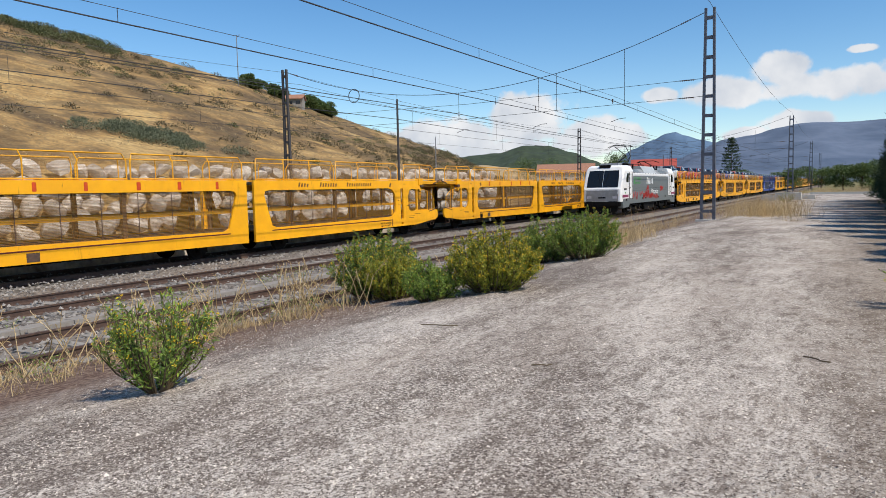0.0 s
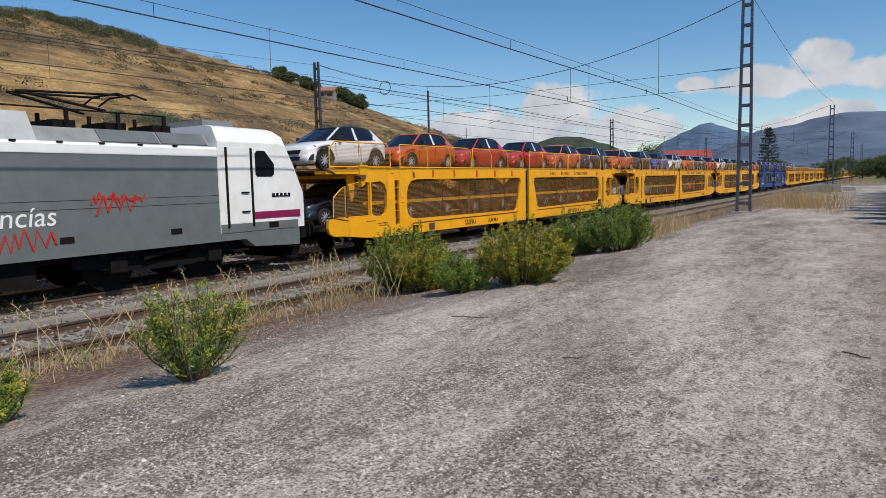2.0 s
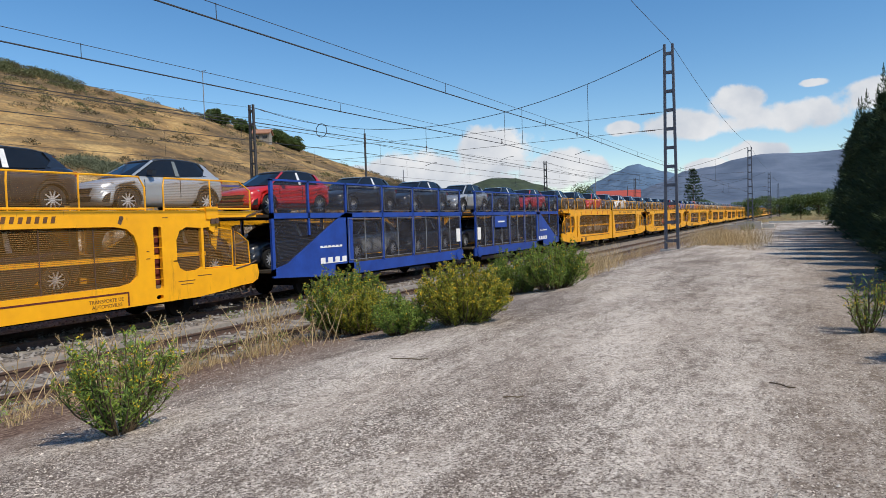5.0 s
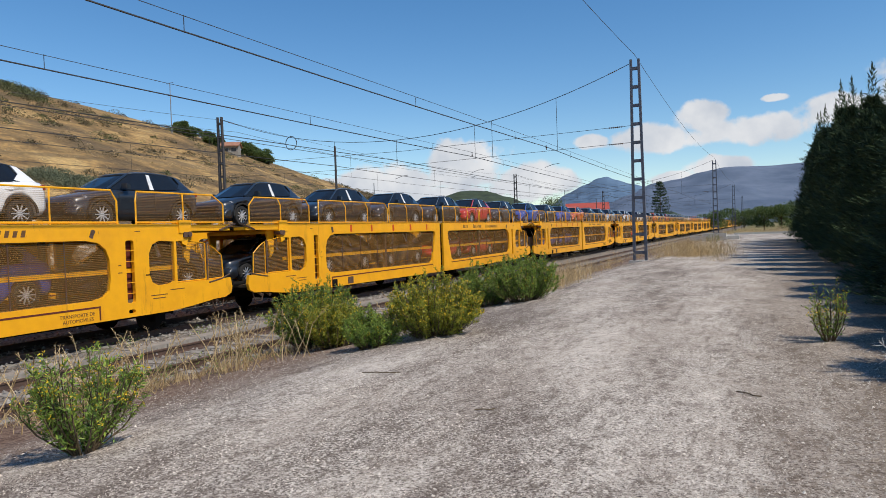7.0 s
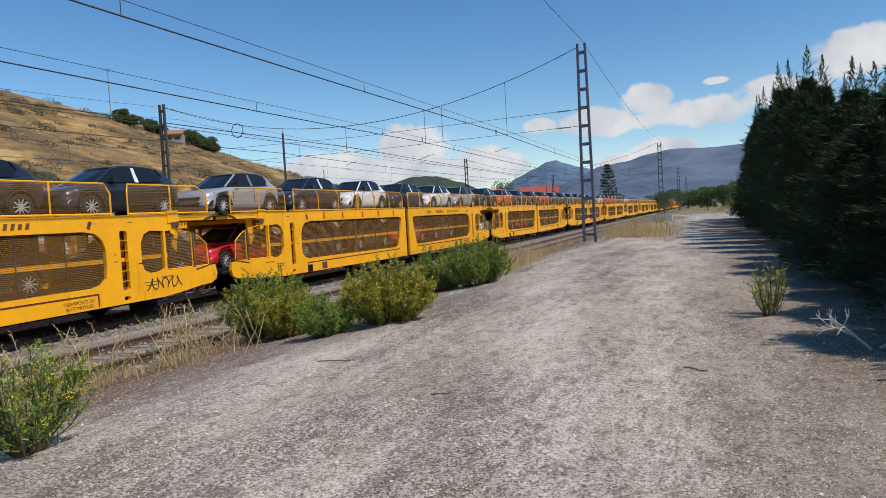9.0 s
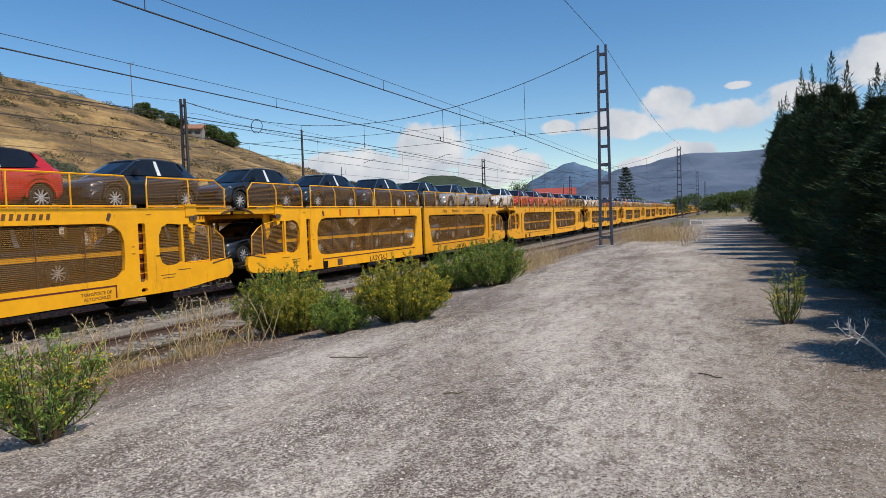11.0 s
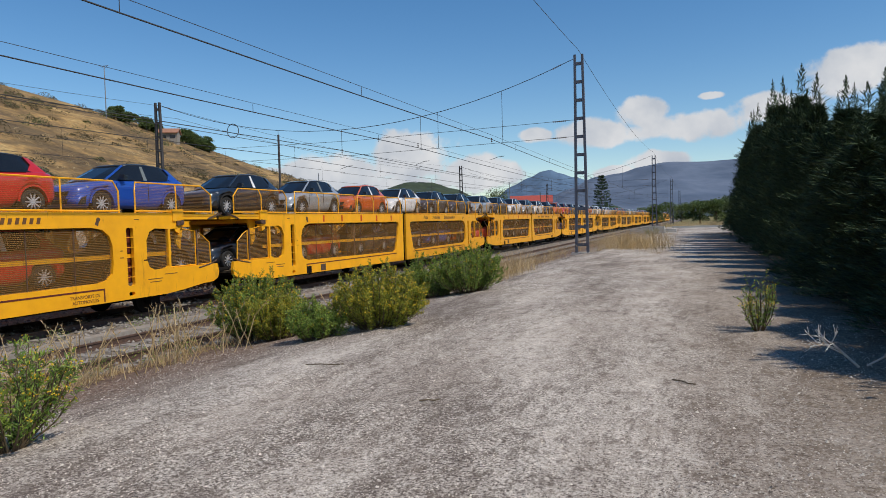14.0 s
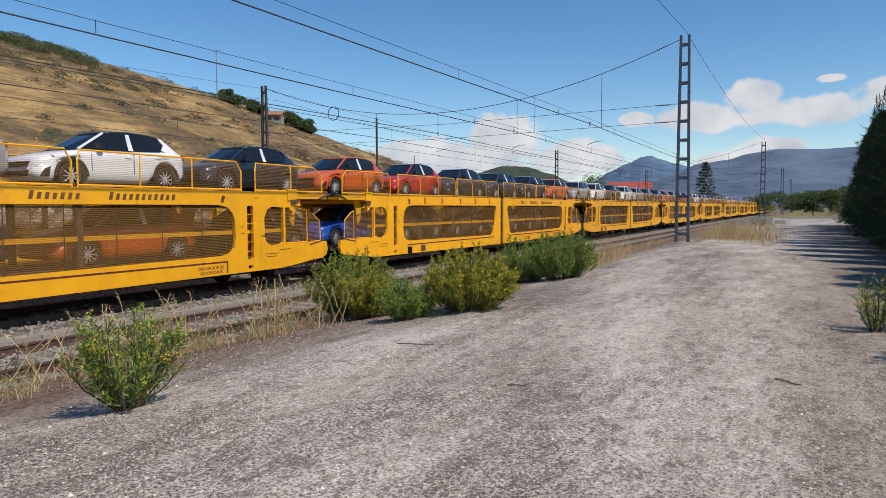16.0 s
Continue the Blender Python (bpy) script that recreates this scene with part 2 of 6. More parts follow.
# ---- geometry helpers ----
class Geo:
    def __init__(self):
        self.v, self.f = [], []

    def add(self, verts, faces):
        k = len(self.v)
        self.v += [tuple(p) for p in verts]
        self.f += [tuple(i + k for i in q) for q in faces]
        return self

    def box(self, x0, y0, z0, x1, y1, z1):
        return self.add([(x0, y0, z0), (x1, y0, z0), (x1, y1, z0), (x0, y1, z0), (x0, y0, z1), (x1, y0, z1), (x1, y1, z1), (x0, y1, z1)],
                        [(3, 2, 1, 0), (4, 5, 6, 7), (0, 1, 5, 4), (1, 2, 6, 5), (2, 3, 7, 6), (3, 0, 4, 7)])

    def prism(self, pts, axis, a, b):
        """A flat outline pushed from a to b along an axis; the outline's pair are the other two axes in order."""
        def at(p, d):
            q = list(p)
            q.insert(axis, d)
            return q
        n = len(pts)
        return self.add([at(p, a) for p in pts] + [at(p, b) for p in pts],
                        [tuple(range(n)), tuple(range(2 * n - 1, n - 1, -1))] + [(i, i + n, (i + 1) % n + n, (i + 1) % n) for i in range(n)])

    def tube(self, p, q, r, n=6, r2=None):
        p, q = Vector(p), Vector(q)
        d = (q - p).normalized()
        u = d.orthogonal().normalized()
        w = d.cross(u)
        ring = [(math.cos(2 * math.pi * i / n), math.sin(2 * math.pi * i / n)) for i in range(n)]
        r2 = r if r2 is None else r2
        return self.add([p + (u * c + w * s) * r for c, s in ring] + [q + (u * c + w * s) * r2 for c, s in ring],
                        [(i, (i + 1) % n, (i + 1) % n + n, i + n) for i in range(n)] + [tuple(range(n - 1, -1, -1)), tuple(range(n, 2 * n))])

    def path(self, pts, r, n=5):
        pts = [Vector(p) for p in pts]
        rings, u = [], None
        for i, p in enumerate(pts):
            d = (pts[min(i + 1, len(pts) - 1)] - pts[max(i - 1, 0)]).normalized()
            u = d.orthogonal().normalized() if u is None else (u - d * u.dot(d)).normalized()
            w = d.cross(u)
            rings.append([p + (u * math.cos(2 * math.pi * k / n) + w * math.sin(2 * math.pi * k / n)) * r for k in range(n)])
        return self.loft(rings)

    def loft(self, rings):
        n = len(rings[0])
        verts = [p for r in rings for p in r]
        faces = [(j * n + i, j * n + (i + 1) % n, (j + 1) * n + (i + 1) % n, (j + 1) * n + i) for j in range(len(rings) - 1) for i in range(n)]
        return self.add(verts, faces + [tuple(range(n - 1, -1, -1)), tuple(range(len(verts) - n, len(verts)))])

    def holed(self, outer, holes, x0, x1):
        """A plate in the y-z plane with holes through it, from x0 to x1."""
        bm = bmesh.new()
        loops = []
        for pts in (outer, *holes):
            vs = [bm.verts.new((x1, y, z)) for y, z in pts]
            loops.append([bm.edges.new((vs[i], vs[(i + 1) % len(vs)])) for i in range(len(vs))])
        bmesh.ops.triangle_fill(bm, use_beauty=True, use_dissolve=False, edges=[e for lp in loops for e in lp], normal=(1, 0, 0))
        bm.verts.index_update()
        base = [tuple(v.co) for v in bm.verts]
        n = len(base)
        faces = [tuple(v.index for v in fc.verts) for fc in bm.faces]
        sides, k = [], 0
        for pts in (outer, *holes):
            m_ = len(pts)
            sides += [(k + i, k + (i + 1) % m_, k + (i + 1) % m_ + n, k + i + n) for i in range(m_)]
            k += m_
        bm.free()
        return self.add(base + [(x0, y, z) for _, y, z in base], faces + [tuple(i + n for i in reversed(q)) for q in faces] + sides)


def mesh_of(name, g, material, smooth=False, flip=True):
    me = bpy.data.meshes.new(name)
    me.from_pydata(g.v, [], g.f)
    if flip and len(g.f) < 20000:
        bm = bmesh.new()
        bm.from_mesh(me)
        bmesh.ops.recalc_face_normals(bm, faces=bm.faces)
        bm.to_mesh(me)
        bm.free()
    if material:
        me.materials.append(material)
    if smooth:
        me.polygons.foreach_set("use_smooth", [True] * len(me.polygons))
    me.update()
    return me


def part(name, g, material, parent=None, label="", smooth=False, flip=True):
    ob = new(name, mesh_of(name, g, material, smooth, flip) if isinstance(g, Geo) else g)
    if parent:
        ob.parent = parent
    if label:
        ob["label"] = label
    return ob


def empty(name, label, category, group="", kind=""):
    return tagged(new(name), label, category, group, kind)


def rounded(y0, z0, y1, z1, r, n=4):
    pts = []
    for cy, cz, a0 in ((y1 - r, z1 - r, 0), (y0 + r, z1 - r, 90), (y0 + r, z0 + r, 180), (y1 - r, z0 + r, 270)):
        pts += [(cy + r * math.cos(radians(a0 + 90 * i / n)), cz + r * math.sin(radians(a0 + 90 * i / n))) for i in range(n + 1)]
    return pts


# ---- ground, hill, distance ----
def ground_mat():
    m = bpy.data.materials.new("ground")
    m.use_nodes = True
    n, l, add = nodes_of(m.node_tree)
    b = n["Principled BSDF"]
    b.inputs["Roughness"].default_value = 0.95
    b.inputs["Specular IOR Level"].default_value = 0.2
    co = add("ShaderNodeTexCoord")
    sep = add("ShaderNodeSeparateXYZ")
    l.new(co.outputs["Object"], sep.inputs[0])

    def noise_(scale, detail=6.0, rough=0.6, stretch=None):
        t = add("ShaderNodeTexNoise", Scale=scale, Detail=detail, Roughness=rough)
        if stretch:
            mp = add("ShaderNodeMapping")
            mp.inputs["Scale"].default_value = stretch
            l.new(co.outputs["Object"], mp.inputs["Vector"])
            l.new(mp.outputs[0], t.inputs["Vector"])
        else:
            l.new(co.outputs["Object"], t.inputs["Vector"])
        return t.outputs["Fac"]

    def ramp(src, stops):
        r = add("ShaderNodeValToRGB")
        e = r.color_ramp.elements
        while len(e) < len(stops):
            e.new(0.5)
        for el, (p, c) in zip(e, stops):
            el.position, el.color = p, (*c, 1)
        l.new(src, r.inputs[0])
        return r.outputs[0]

    def mixc(fac, a, c):
        x = add("ShaderNodeMix")
        x.data_type = "RGBA"
        l.new(fac, x.inputs["Factor"]) if not isinstance(fac, float) else setattr(x.inputs["Factor"], "default_value", fac)
        l.new(a, x.inputs[6]), l.new(c, x.inputs[7])
        return x.outputs[2]

    def maprange(src, a, b_, lo=0.0, hi=1.0):
        r = add("ShaderNodeMapRange")
        r.inputs["From Min"].default_value, r.inputs["From Max"].default_value = a, b_
        r.inputs["To Min"].default_value, r.inputs["To Max"].default_value = lo, hi
        l.new(src, r.inputs["Value"])
        return r.outputs[0]

    def math_(op, a, c):
        x = add("ShaderNodeMath")
        x.operation = op
        for i, s in enumerate((a, c)):
            if isinstance(s, (int, float)):
                x.inputs[i].default_value = s
            else:
                l.new(s, x.inputs[i])
        return x.outputs[0]

    vor = add("ShaderNodeTexVoronoi", Scale=75.0)
    l.new(co.outputs["Object"], vor.inputs["Vector"])
    stones = ramp(vor.outputs["Color"], [(0.1, (0.16, 0.13, 0.105)), (0.5, (0.54, 0.47, 0.395)), (0.92, (0.92, 0.83, 0.715))])
    fine = ramp(noise_(170, 3.0), [(0.32, (0.27, 0.24, 0.21)), (0.62, (0.62, 0.57, 0.51))])
    vor2 = add("ShaderNodeTexVoronoi", Scale=34.0)
    l.new(co.outputs["Object"], vor2.inputs["Vector"])
    coarse = ramp(vor2.outputs["Color"], [(0.1, (0.19, 0.16, 0.135)), (0.5, (0.60, 0.54, 0.47)), (0.92, (0.93, 0.86, 0.775))])
    gravel = mixc(0.42, stones, coarse)
    gravel = mixc(0.2, gravel, fine)
    # brownish patches, streaked along the yard
    patch = maprange(noise_(0.8, 9.0, 0.75, (1, 0.3, 1)), 0.44, 0.6)
    gravel = mixc(math_("MULTIPLY", patch, 0.5), gravel, ramp(noise_(40), [(0.3, (0.15, 0.11, 0.085)), (0.7, (0.40, 0.325, 0.265))]))
    # dark dry litter, small specks in drifts
    drift = maprange(noise_(0.5, 7.0, 0.75, (1, 0.28, 1)), 0.36, 0.66)
    edge = maprange(sep.outputs["X"], -2.0, -6.5)
    dens = math_("ADD", math_("MULTIPLY", drift, 0.125), math_("MULTIPLY", edge, 0.03))
    speck = math_("ADD", noise_(32.0, 8.0, 0.82), dens)
    much = maprange(speck, 0.58, 0.615, 0.0, 0.9)
    gravel = mixc(much, gravel, ramp(noise_(60), [(0.3, (0.035, 0.026, 0.022)), (0.8, (0.13, 0.095, 0.075))]))
    # small clumps of brown debris trodden into the gravel
    clump = math_("ADD", noise_(6.5, 11.0, 0.86, (1, 0.5, 1)), math_("MULTIPLY", drift, 0.07))
    gravel = mixc(maprange(clump, 0.535, 0.60, 0.0, 0.72), gravel, ramp(noise_(75), [(0.3, (0.06, 0.045, 0.036)), (0.75, (0.20, 0.155, 0.125))]))
    # reddish earth at the track edge
    wob = math_("MULTIPLY_ADD", noise_(1.6, 7.0, 0.7), 2.6)
    n[-1].inputs[2].default_value = -1.3
    xe = math_("ADD", sep.outputs["X"], wob)
    earth_fac = maprange(xe, -5.9, -7.5)
    earth = ramp(noise_(11, 9.0, 0.8), [(0.36, (0.05, 0.03, 0.023)), (0.48, (0.13, 0.08, 0.058)), (0.66, (0.38, 0.29, 0.22))])
    col = mixc(earth_fac, gravel, earth)
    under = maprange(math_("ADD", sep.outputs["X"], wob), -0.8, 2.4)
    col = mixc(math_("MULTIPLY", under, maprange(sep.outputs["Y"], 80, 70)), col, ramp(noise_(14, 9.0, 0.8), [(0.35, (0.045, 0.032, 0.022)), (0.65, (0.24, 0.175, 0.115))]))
    # ballast under the tracks
    vb = add("ShaderNodeTexVoronoi", Scale=14.0)
    l.new(co.outputs["Object"], vb.inputs["Vector"])
    ballast = ramp(vb.outputs["Color"], [(0.1, (0.055, 0.046, 0.04)), (0.5, (0.17, 0.155, 0.138)), (0.9, (0.38, 0.355, 0.325))])
    ballast = mixc(maprange(noise_(0.7, 6.0, 0.7, (1, 0.2, 1)), 0.4, 0.65, 0, 0.7), ballast, ramp(noise_(20), [(0.3, (0.12, 0.09, 0.07)), (0.7, (0.3, 0.25, 0.2))]))
    col = mixc(maprange(xe, -9.4, -9.9), col, ballast)
    # dry grass of the hillside and of the plain beyond
    grass = ramp(noise_(0.11, 10.0, 0.72), [(0.39, (0.06, 0.04, 0.025)), (0.475, (0.17, 0.105, 0.046)), (0.545, (0.39, 0.24, 0.09)), (0.66, (0.56, 0.39, 0.165))])
    grass = mixc(maprange(noise_(1.9, 8.0, 0.8), 0.44, 0.6, 0, 0.85), grass, ramp(noise_(5), [(0.3, (0.09, 0.065, 0.035)), (0.8, (0.34, 0.235, 0.11))]))
    terr = maprange(noise_(0.30, 8.0, 0.72, (1, 0.16, 1)), 0.47, 0.58, 0, 0.7)
    grass = mixc(terr, grass, ramp(noise_(0.9, 9.0, 0.7), [(0.3, (0.06, 0.05, 0.032)), (0.8, (0.24, 0.165, 0.085))]))
    far = maprange(sep.outputs["X"], -37.0, -38.5)
    col = mixc(far, col, grass)
    beyond = math_("MAXIMUM", maprange(sep.outputs["Y"], 116, 124), maprange(sep.outputs["X"], 6.0, 8.0))
    field = ramp(noise_(0.012, 6.0, 0.6), [(0.35, (0.06, 0.085, 0.03)), (0.55, (0.22, 0.18, 0.075)), (0.7, (0.36, 0.28, 0.13))])
    onyard = math_("MULTIPLY", beyond, maprange(sep.outputs["X"], -37.0, -36.0))
    notrack = math_("SUBTRACT", 1.0, math_("MULTIPLY", maprange(sep.outputs["X"], -9, -10), maprange(sep.outputs["X"], -28, -27)))
    col = mixc(math_("MULTIPLY", onyard, notrack), col, field)
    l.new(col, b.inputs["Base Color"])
    bp = add("ShaderNodeBump", Strength=0.55, Distance=0.006)
    vd = add("ShaderNodeTexVoronoi", Scale=62.0)
    l.new(co.outputs["Object"], vd.inputs["Vector"])
    h = math_("ADD", math_("MULTIPLY", vd.outputs["Distance"], 0.4), math_("MULTIPLY", noise_(90, 5.0, 0.7), 1.6))
    l.new(h, bp.inputs["Height"])
    l.new(bp.outputs[0], b.inputs["Normal"])
    return m


CREST = [(-180, 13.0), (-90, 13.2), (-62.4, 12.3), (-53.5, 10.55), (-45.3, 8.5), (-39.6, 6.35), (-34.1, 4.45), (-29.9, 3.05), (-27, 1.6), (-24, 0.2), (-20, 0.0), (180, 0.0)]


def crest(az):
    for (a, p), (b, q) in zip(CREST, CREST[1:]):
        if a <= az <= b:
            return p + (q - p) * (az - a) / (b - a)
    return 0.0


def ground_z(x, y):
    if x > -5.0:
        z = 0.0
    elif x > -9.3:
        z = -0.62 * (-5.0 - x) / 4.3
    elif x > -38:
        z = -0.72 if x < -9.8 else -0.62 - (-9.3 - x) * 0.2
    else:
        az = math.degrees(math.atan2(x, max(y, 1.0)))
        up = min(1.0, (-38 - x) / 72.0)
        top = math.tan(radians(crest(az))) * 110 / max(0.3, math.sin(radians(-az))) + 1.75
        step = min(3.5, top * 0.3) * min(1.0, (-38 - x) / 0.6)
        rough = noise.noise(Vector((x * 0.05, y * 0.05, 0))) * 0.9 + noise.noise(Vector((x * 0.16, y * 0.16, 3))) * 0.45
        z = -0.72 + step + max(0.0, top + 0.72 - step) * (up ** 1.05)
        z += rough * min(1.0, up * 3) * (0.35 if up > 0.9 else 1.0) * min(1.0, top / 6)
        if x < -110:
            z -= (-110 - x) * 0.12
        z = max(z, -0.72)
    if x > -5 and abs(y) < 60 and x < 6:
        z += 0.012 * noise.noise(Vector((x * 0.9, y * 0.5, 7)))
    return z


def build_ground():
    xs = [-4800, -2500, -1200, -600, -400, -300, -240, -200] + [-180 + 10 * i for i in range(6)] + [-122 + 3 * i for i in range(28)] + [-39.3, -38.6, -38.0, -37, -30, -23, -18, -13, -9.8, -9.3]
    xs += [-9.0 + 0.5 * i for i in range(31)] + [8, 12, 20, 40, 100, 300, 900, 2500, 4800]
    ys = [-4800, -2000, -800, -300, -120, -60, -30, -15] + [-8 + 1.0 * i for i in range(60)] + [54 + 4 * i for i in range(90)] + [440, 520, 700, 1000, 1600, 2800, 4800]
    g = Geo()
    nx = len(xs)
    g.v = [(x, y, ground_z(x, y)) for y in ys for x in xs]
    g.f = [(j * nx + i, j * nx + i + 1, (j + 1) * nx + i + 1, (j + 1) * nx + i) for j in range(len(ys) - 1) for i in range(nx - 1)]
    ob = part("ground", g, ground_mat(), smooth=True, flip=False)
    tagged(ob, "gravel yard, ballast bed and dry grassy hillside", "ground", kind="structure")


build_ground()


def hill_form(name, outline, y, depth, material, label, rough, scale, seed):
    """A far relief: a crest given by azimuth and elevation, as a hill with front slope at distance y."""
    g = Geo()
    cols, rows = [], 14
    n = 160
    a0, a1 = outline[0][0], outline[-1][0]
    for i in range(n + 1):
        az = a0 + (a1 - a0) * i / n
        for (p, e), (q, h) in zip(outline, outline[1:]):
            if p <= az <= q:
                k = (az - p) / (q - p)
                el = e + (h - e) * (k * k * (3 - 2 * k) * 0.6 + k * 0.4)
        top = math.tan(radians(max(el, 0.0))) * y
        for j in range(rows + 1):
            k = j / rows
            d = y - depth * (1 - k)
            x = math.tan(radians(az)) * d
            z = top * (d / y) * (k ** 0.8)
            z += rough * noise.fractal(Vector((x * scale, d * scale, seed)), 1.0, 2.0, 5) * min(1.0, k * 3) * (0.25 if j == rows else 1)
            g.v.append((x, d, z - 1.0))
        g.v.append((math.tan(radians(az)) * (y + depth * 0.6), y + depth * 0.6, -1.0))
    m_ = rows + 2
    g.f = [(i * m_ + j, (i + 1) * m_ + j, (i + 1) * m_ + j + 1, i * m_ + j + 1) for i in range(n) for j in range(m_ - 1)]
    return tagged(part(name, g, material, smooth=True), label, "hill", kind="structure")


# distance haze is mixed into both mountain colours as blue
MOUNT = mat("hazy_rock_mountain", (0.10, 0.165, 0.255), 1.0, second=(0.05, 0.095, 0.16), scale=0.008, amount=0.6, detail=10)
MOUNT2 = mat("hazy_scrub_mountain", (0.12, 0.155, 0.22), 1.0, second=(0.062, 0.092, 0.145), scale=0.006, amount=0.6, detail=10)
WOODS = mat("wooded_hill", (0.045, 0.065, 0.028), 1.0, second=(0.014, 0.024, 0.012), scale=0.09, amount=0.5, detail=9)
STUBBLE = mat("stubble_field", (0.42, 0.31, 0.16), 1.0, second=(0.3, 0.22, 0.12), scale=0.05)
hill_form("mountain_peak", [(-19, 0.3), (-16.5, 1.9), (-14.8, 3.0), (-13.3, 3.7), (-12.3, 4.15), (-11.6, 4.2), (-10.9, 3.9), (-9.7, 3.5), (-8, 3.0), (-5, 2.0), (-1, 1.0)], 3900, 1100, MOUNT, "rocky mountain peak in the distance, coloured blue for haze", 28, 0.004, 1.0)
hill_form("mountain_ridge", [(-13, 1.2), (-10, 2.6), (-8.0, 3.45), (-6, 3.75), (-4.5, 4.1), (-2.7, 4.32), (0, 4.25), (2.5, 4.35), (6, 4.9), (12, 5.2), (22, 4.2), (40, 2.5)], 3300, 1200, MOUNT2, "long mountain ridge, coloured blue for haze", 22, 0.004, 5.0)
hill_form("wooded_hill", [(-33, 1.8), (-30.5, 2.9), (-28, 3.3), (-25.6, 3.4), (-23.5, 3.95), (-21.5, 3.85), (-19.7, 3.2), (-18, 2.45), (-16, 1.4), (-13, 0.7), (-9, 0.5)], 900, 320, WOODS, "low hill covered in dark green pine wood", 6, 0.03, 9.0)
hill_form("stubble_hill", [(-34, 1.6), (-31, 2.3), (-27, 2.5), (-25, 2.2), (-22, 1.2), (-18, 0.4)], 560, 150, STUBBLE, "harvested straw-coloured field on a slope", 1.0, 0.03, 4.0)


# ---- tracks ----
def build_tracks():
    profile = [(-0.075, -0.17), (0.075, -0.17), (0.075, -0.155), (0.014, -0.13), (0.014, -0.045), (0.036, -0.03), (0.036, 0), (-0.036, 0), (-0.036, -0.03), (-0.014, -0.045), (-0.014, -0.13), (-0.075, -0.155)]
    sl = mesh_of("sleeper", Geo().box(-1.3, -0.13, -0.36, 1.3, 0.13, -0.175), SLEEPER)
    for k, x in enumerate(TRACKS):
        t = empty("railway_track", ["weed-grown siding with rusty rails and concrete sleepers", "running line on pale ballast with worn rails", "siding under the standing wagons"][k], "railway track", "parallel tracks", "structure")
        t.location = (x, 0, RAIL)
        for sx in (-0.87, 0.87):
            g = Geo().prism([(sx + a, b) for a, b in profile], 1, -60, 420)
            part("rail", g, RAILTOP, t, "rusty steel rail")
        y0 = 3.0 if k < 2 else 0.0
        if k < 2:
            for i in range(40):
                ob = part("sleeper", sl, None, t)
                ob.location = (random.uniform(-0.02, 0.02), y0 + 0.6 * i, 0.02)
    g = Geo()
    random.seed(3)
    # loose ballast stones
    for _ in range(9000):
        x = random.uniform(-21.5, -9.7)
        y = 2 + 38 * random.random() ** 1.4
        if any(abs(abs(x - c) - 0.87) < 0.07 for c in TRACKS):
            continue
        s = random.uniform(0.025, 0.06)
        z = -0.70 + random.uniform(0, 0.07)
        a = random.uniform(0, 6.28)
        ring = [(x + s * random.uniform(0.7, 1.2) * math.cos(a + i * 1.57), y + s * random.uniform(0.7, 1.2) * math.sin(a + i * 1.57), z) for i in range(4)]
        g.add(ring + [(x + random.uniform(-.3, .3) * s, y + random.uniform(-.3, .3) * s, z + s * random.uniform(0.7, 1.2))], [(0, 1, 4), (1, 2, 4), (2, 3, 4), (3, 0, 4)])
    tagged(part("ballast_stones", g, island_mat("ballast_stone", (0.06, 0.05, 0.044), (0.34, 0.315, 0.285), 0.9), flip=False), "loose grey ballast stones between the rails", "ballast", kind="stuff")
    # concrete cable trough between the tracks
    tr = empty("cable_trough", "grey concrete trough lids along the track", "cable trough", kind="structure")
    lid = mesh_of("lid", Geo().box(-0.19, -0.49, -0.75, 0.19, 0.49, -0.575), SLEEPER)
    for i in range(45):
        ob = part("lid", lid, None, tr)
        ob.location = (-12.75 + random.uniform(-.012, .012), 1.0 + i, random.uniform(-.01, .01))


build_tracks()


def rand_unit():
    return Vector((random.gauss(0, 1), random.gauss(0, 1), random.gauss(0, 1))).normalized()


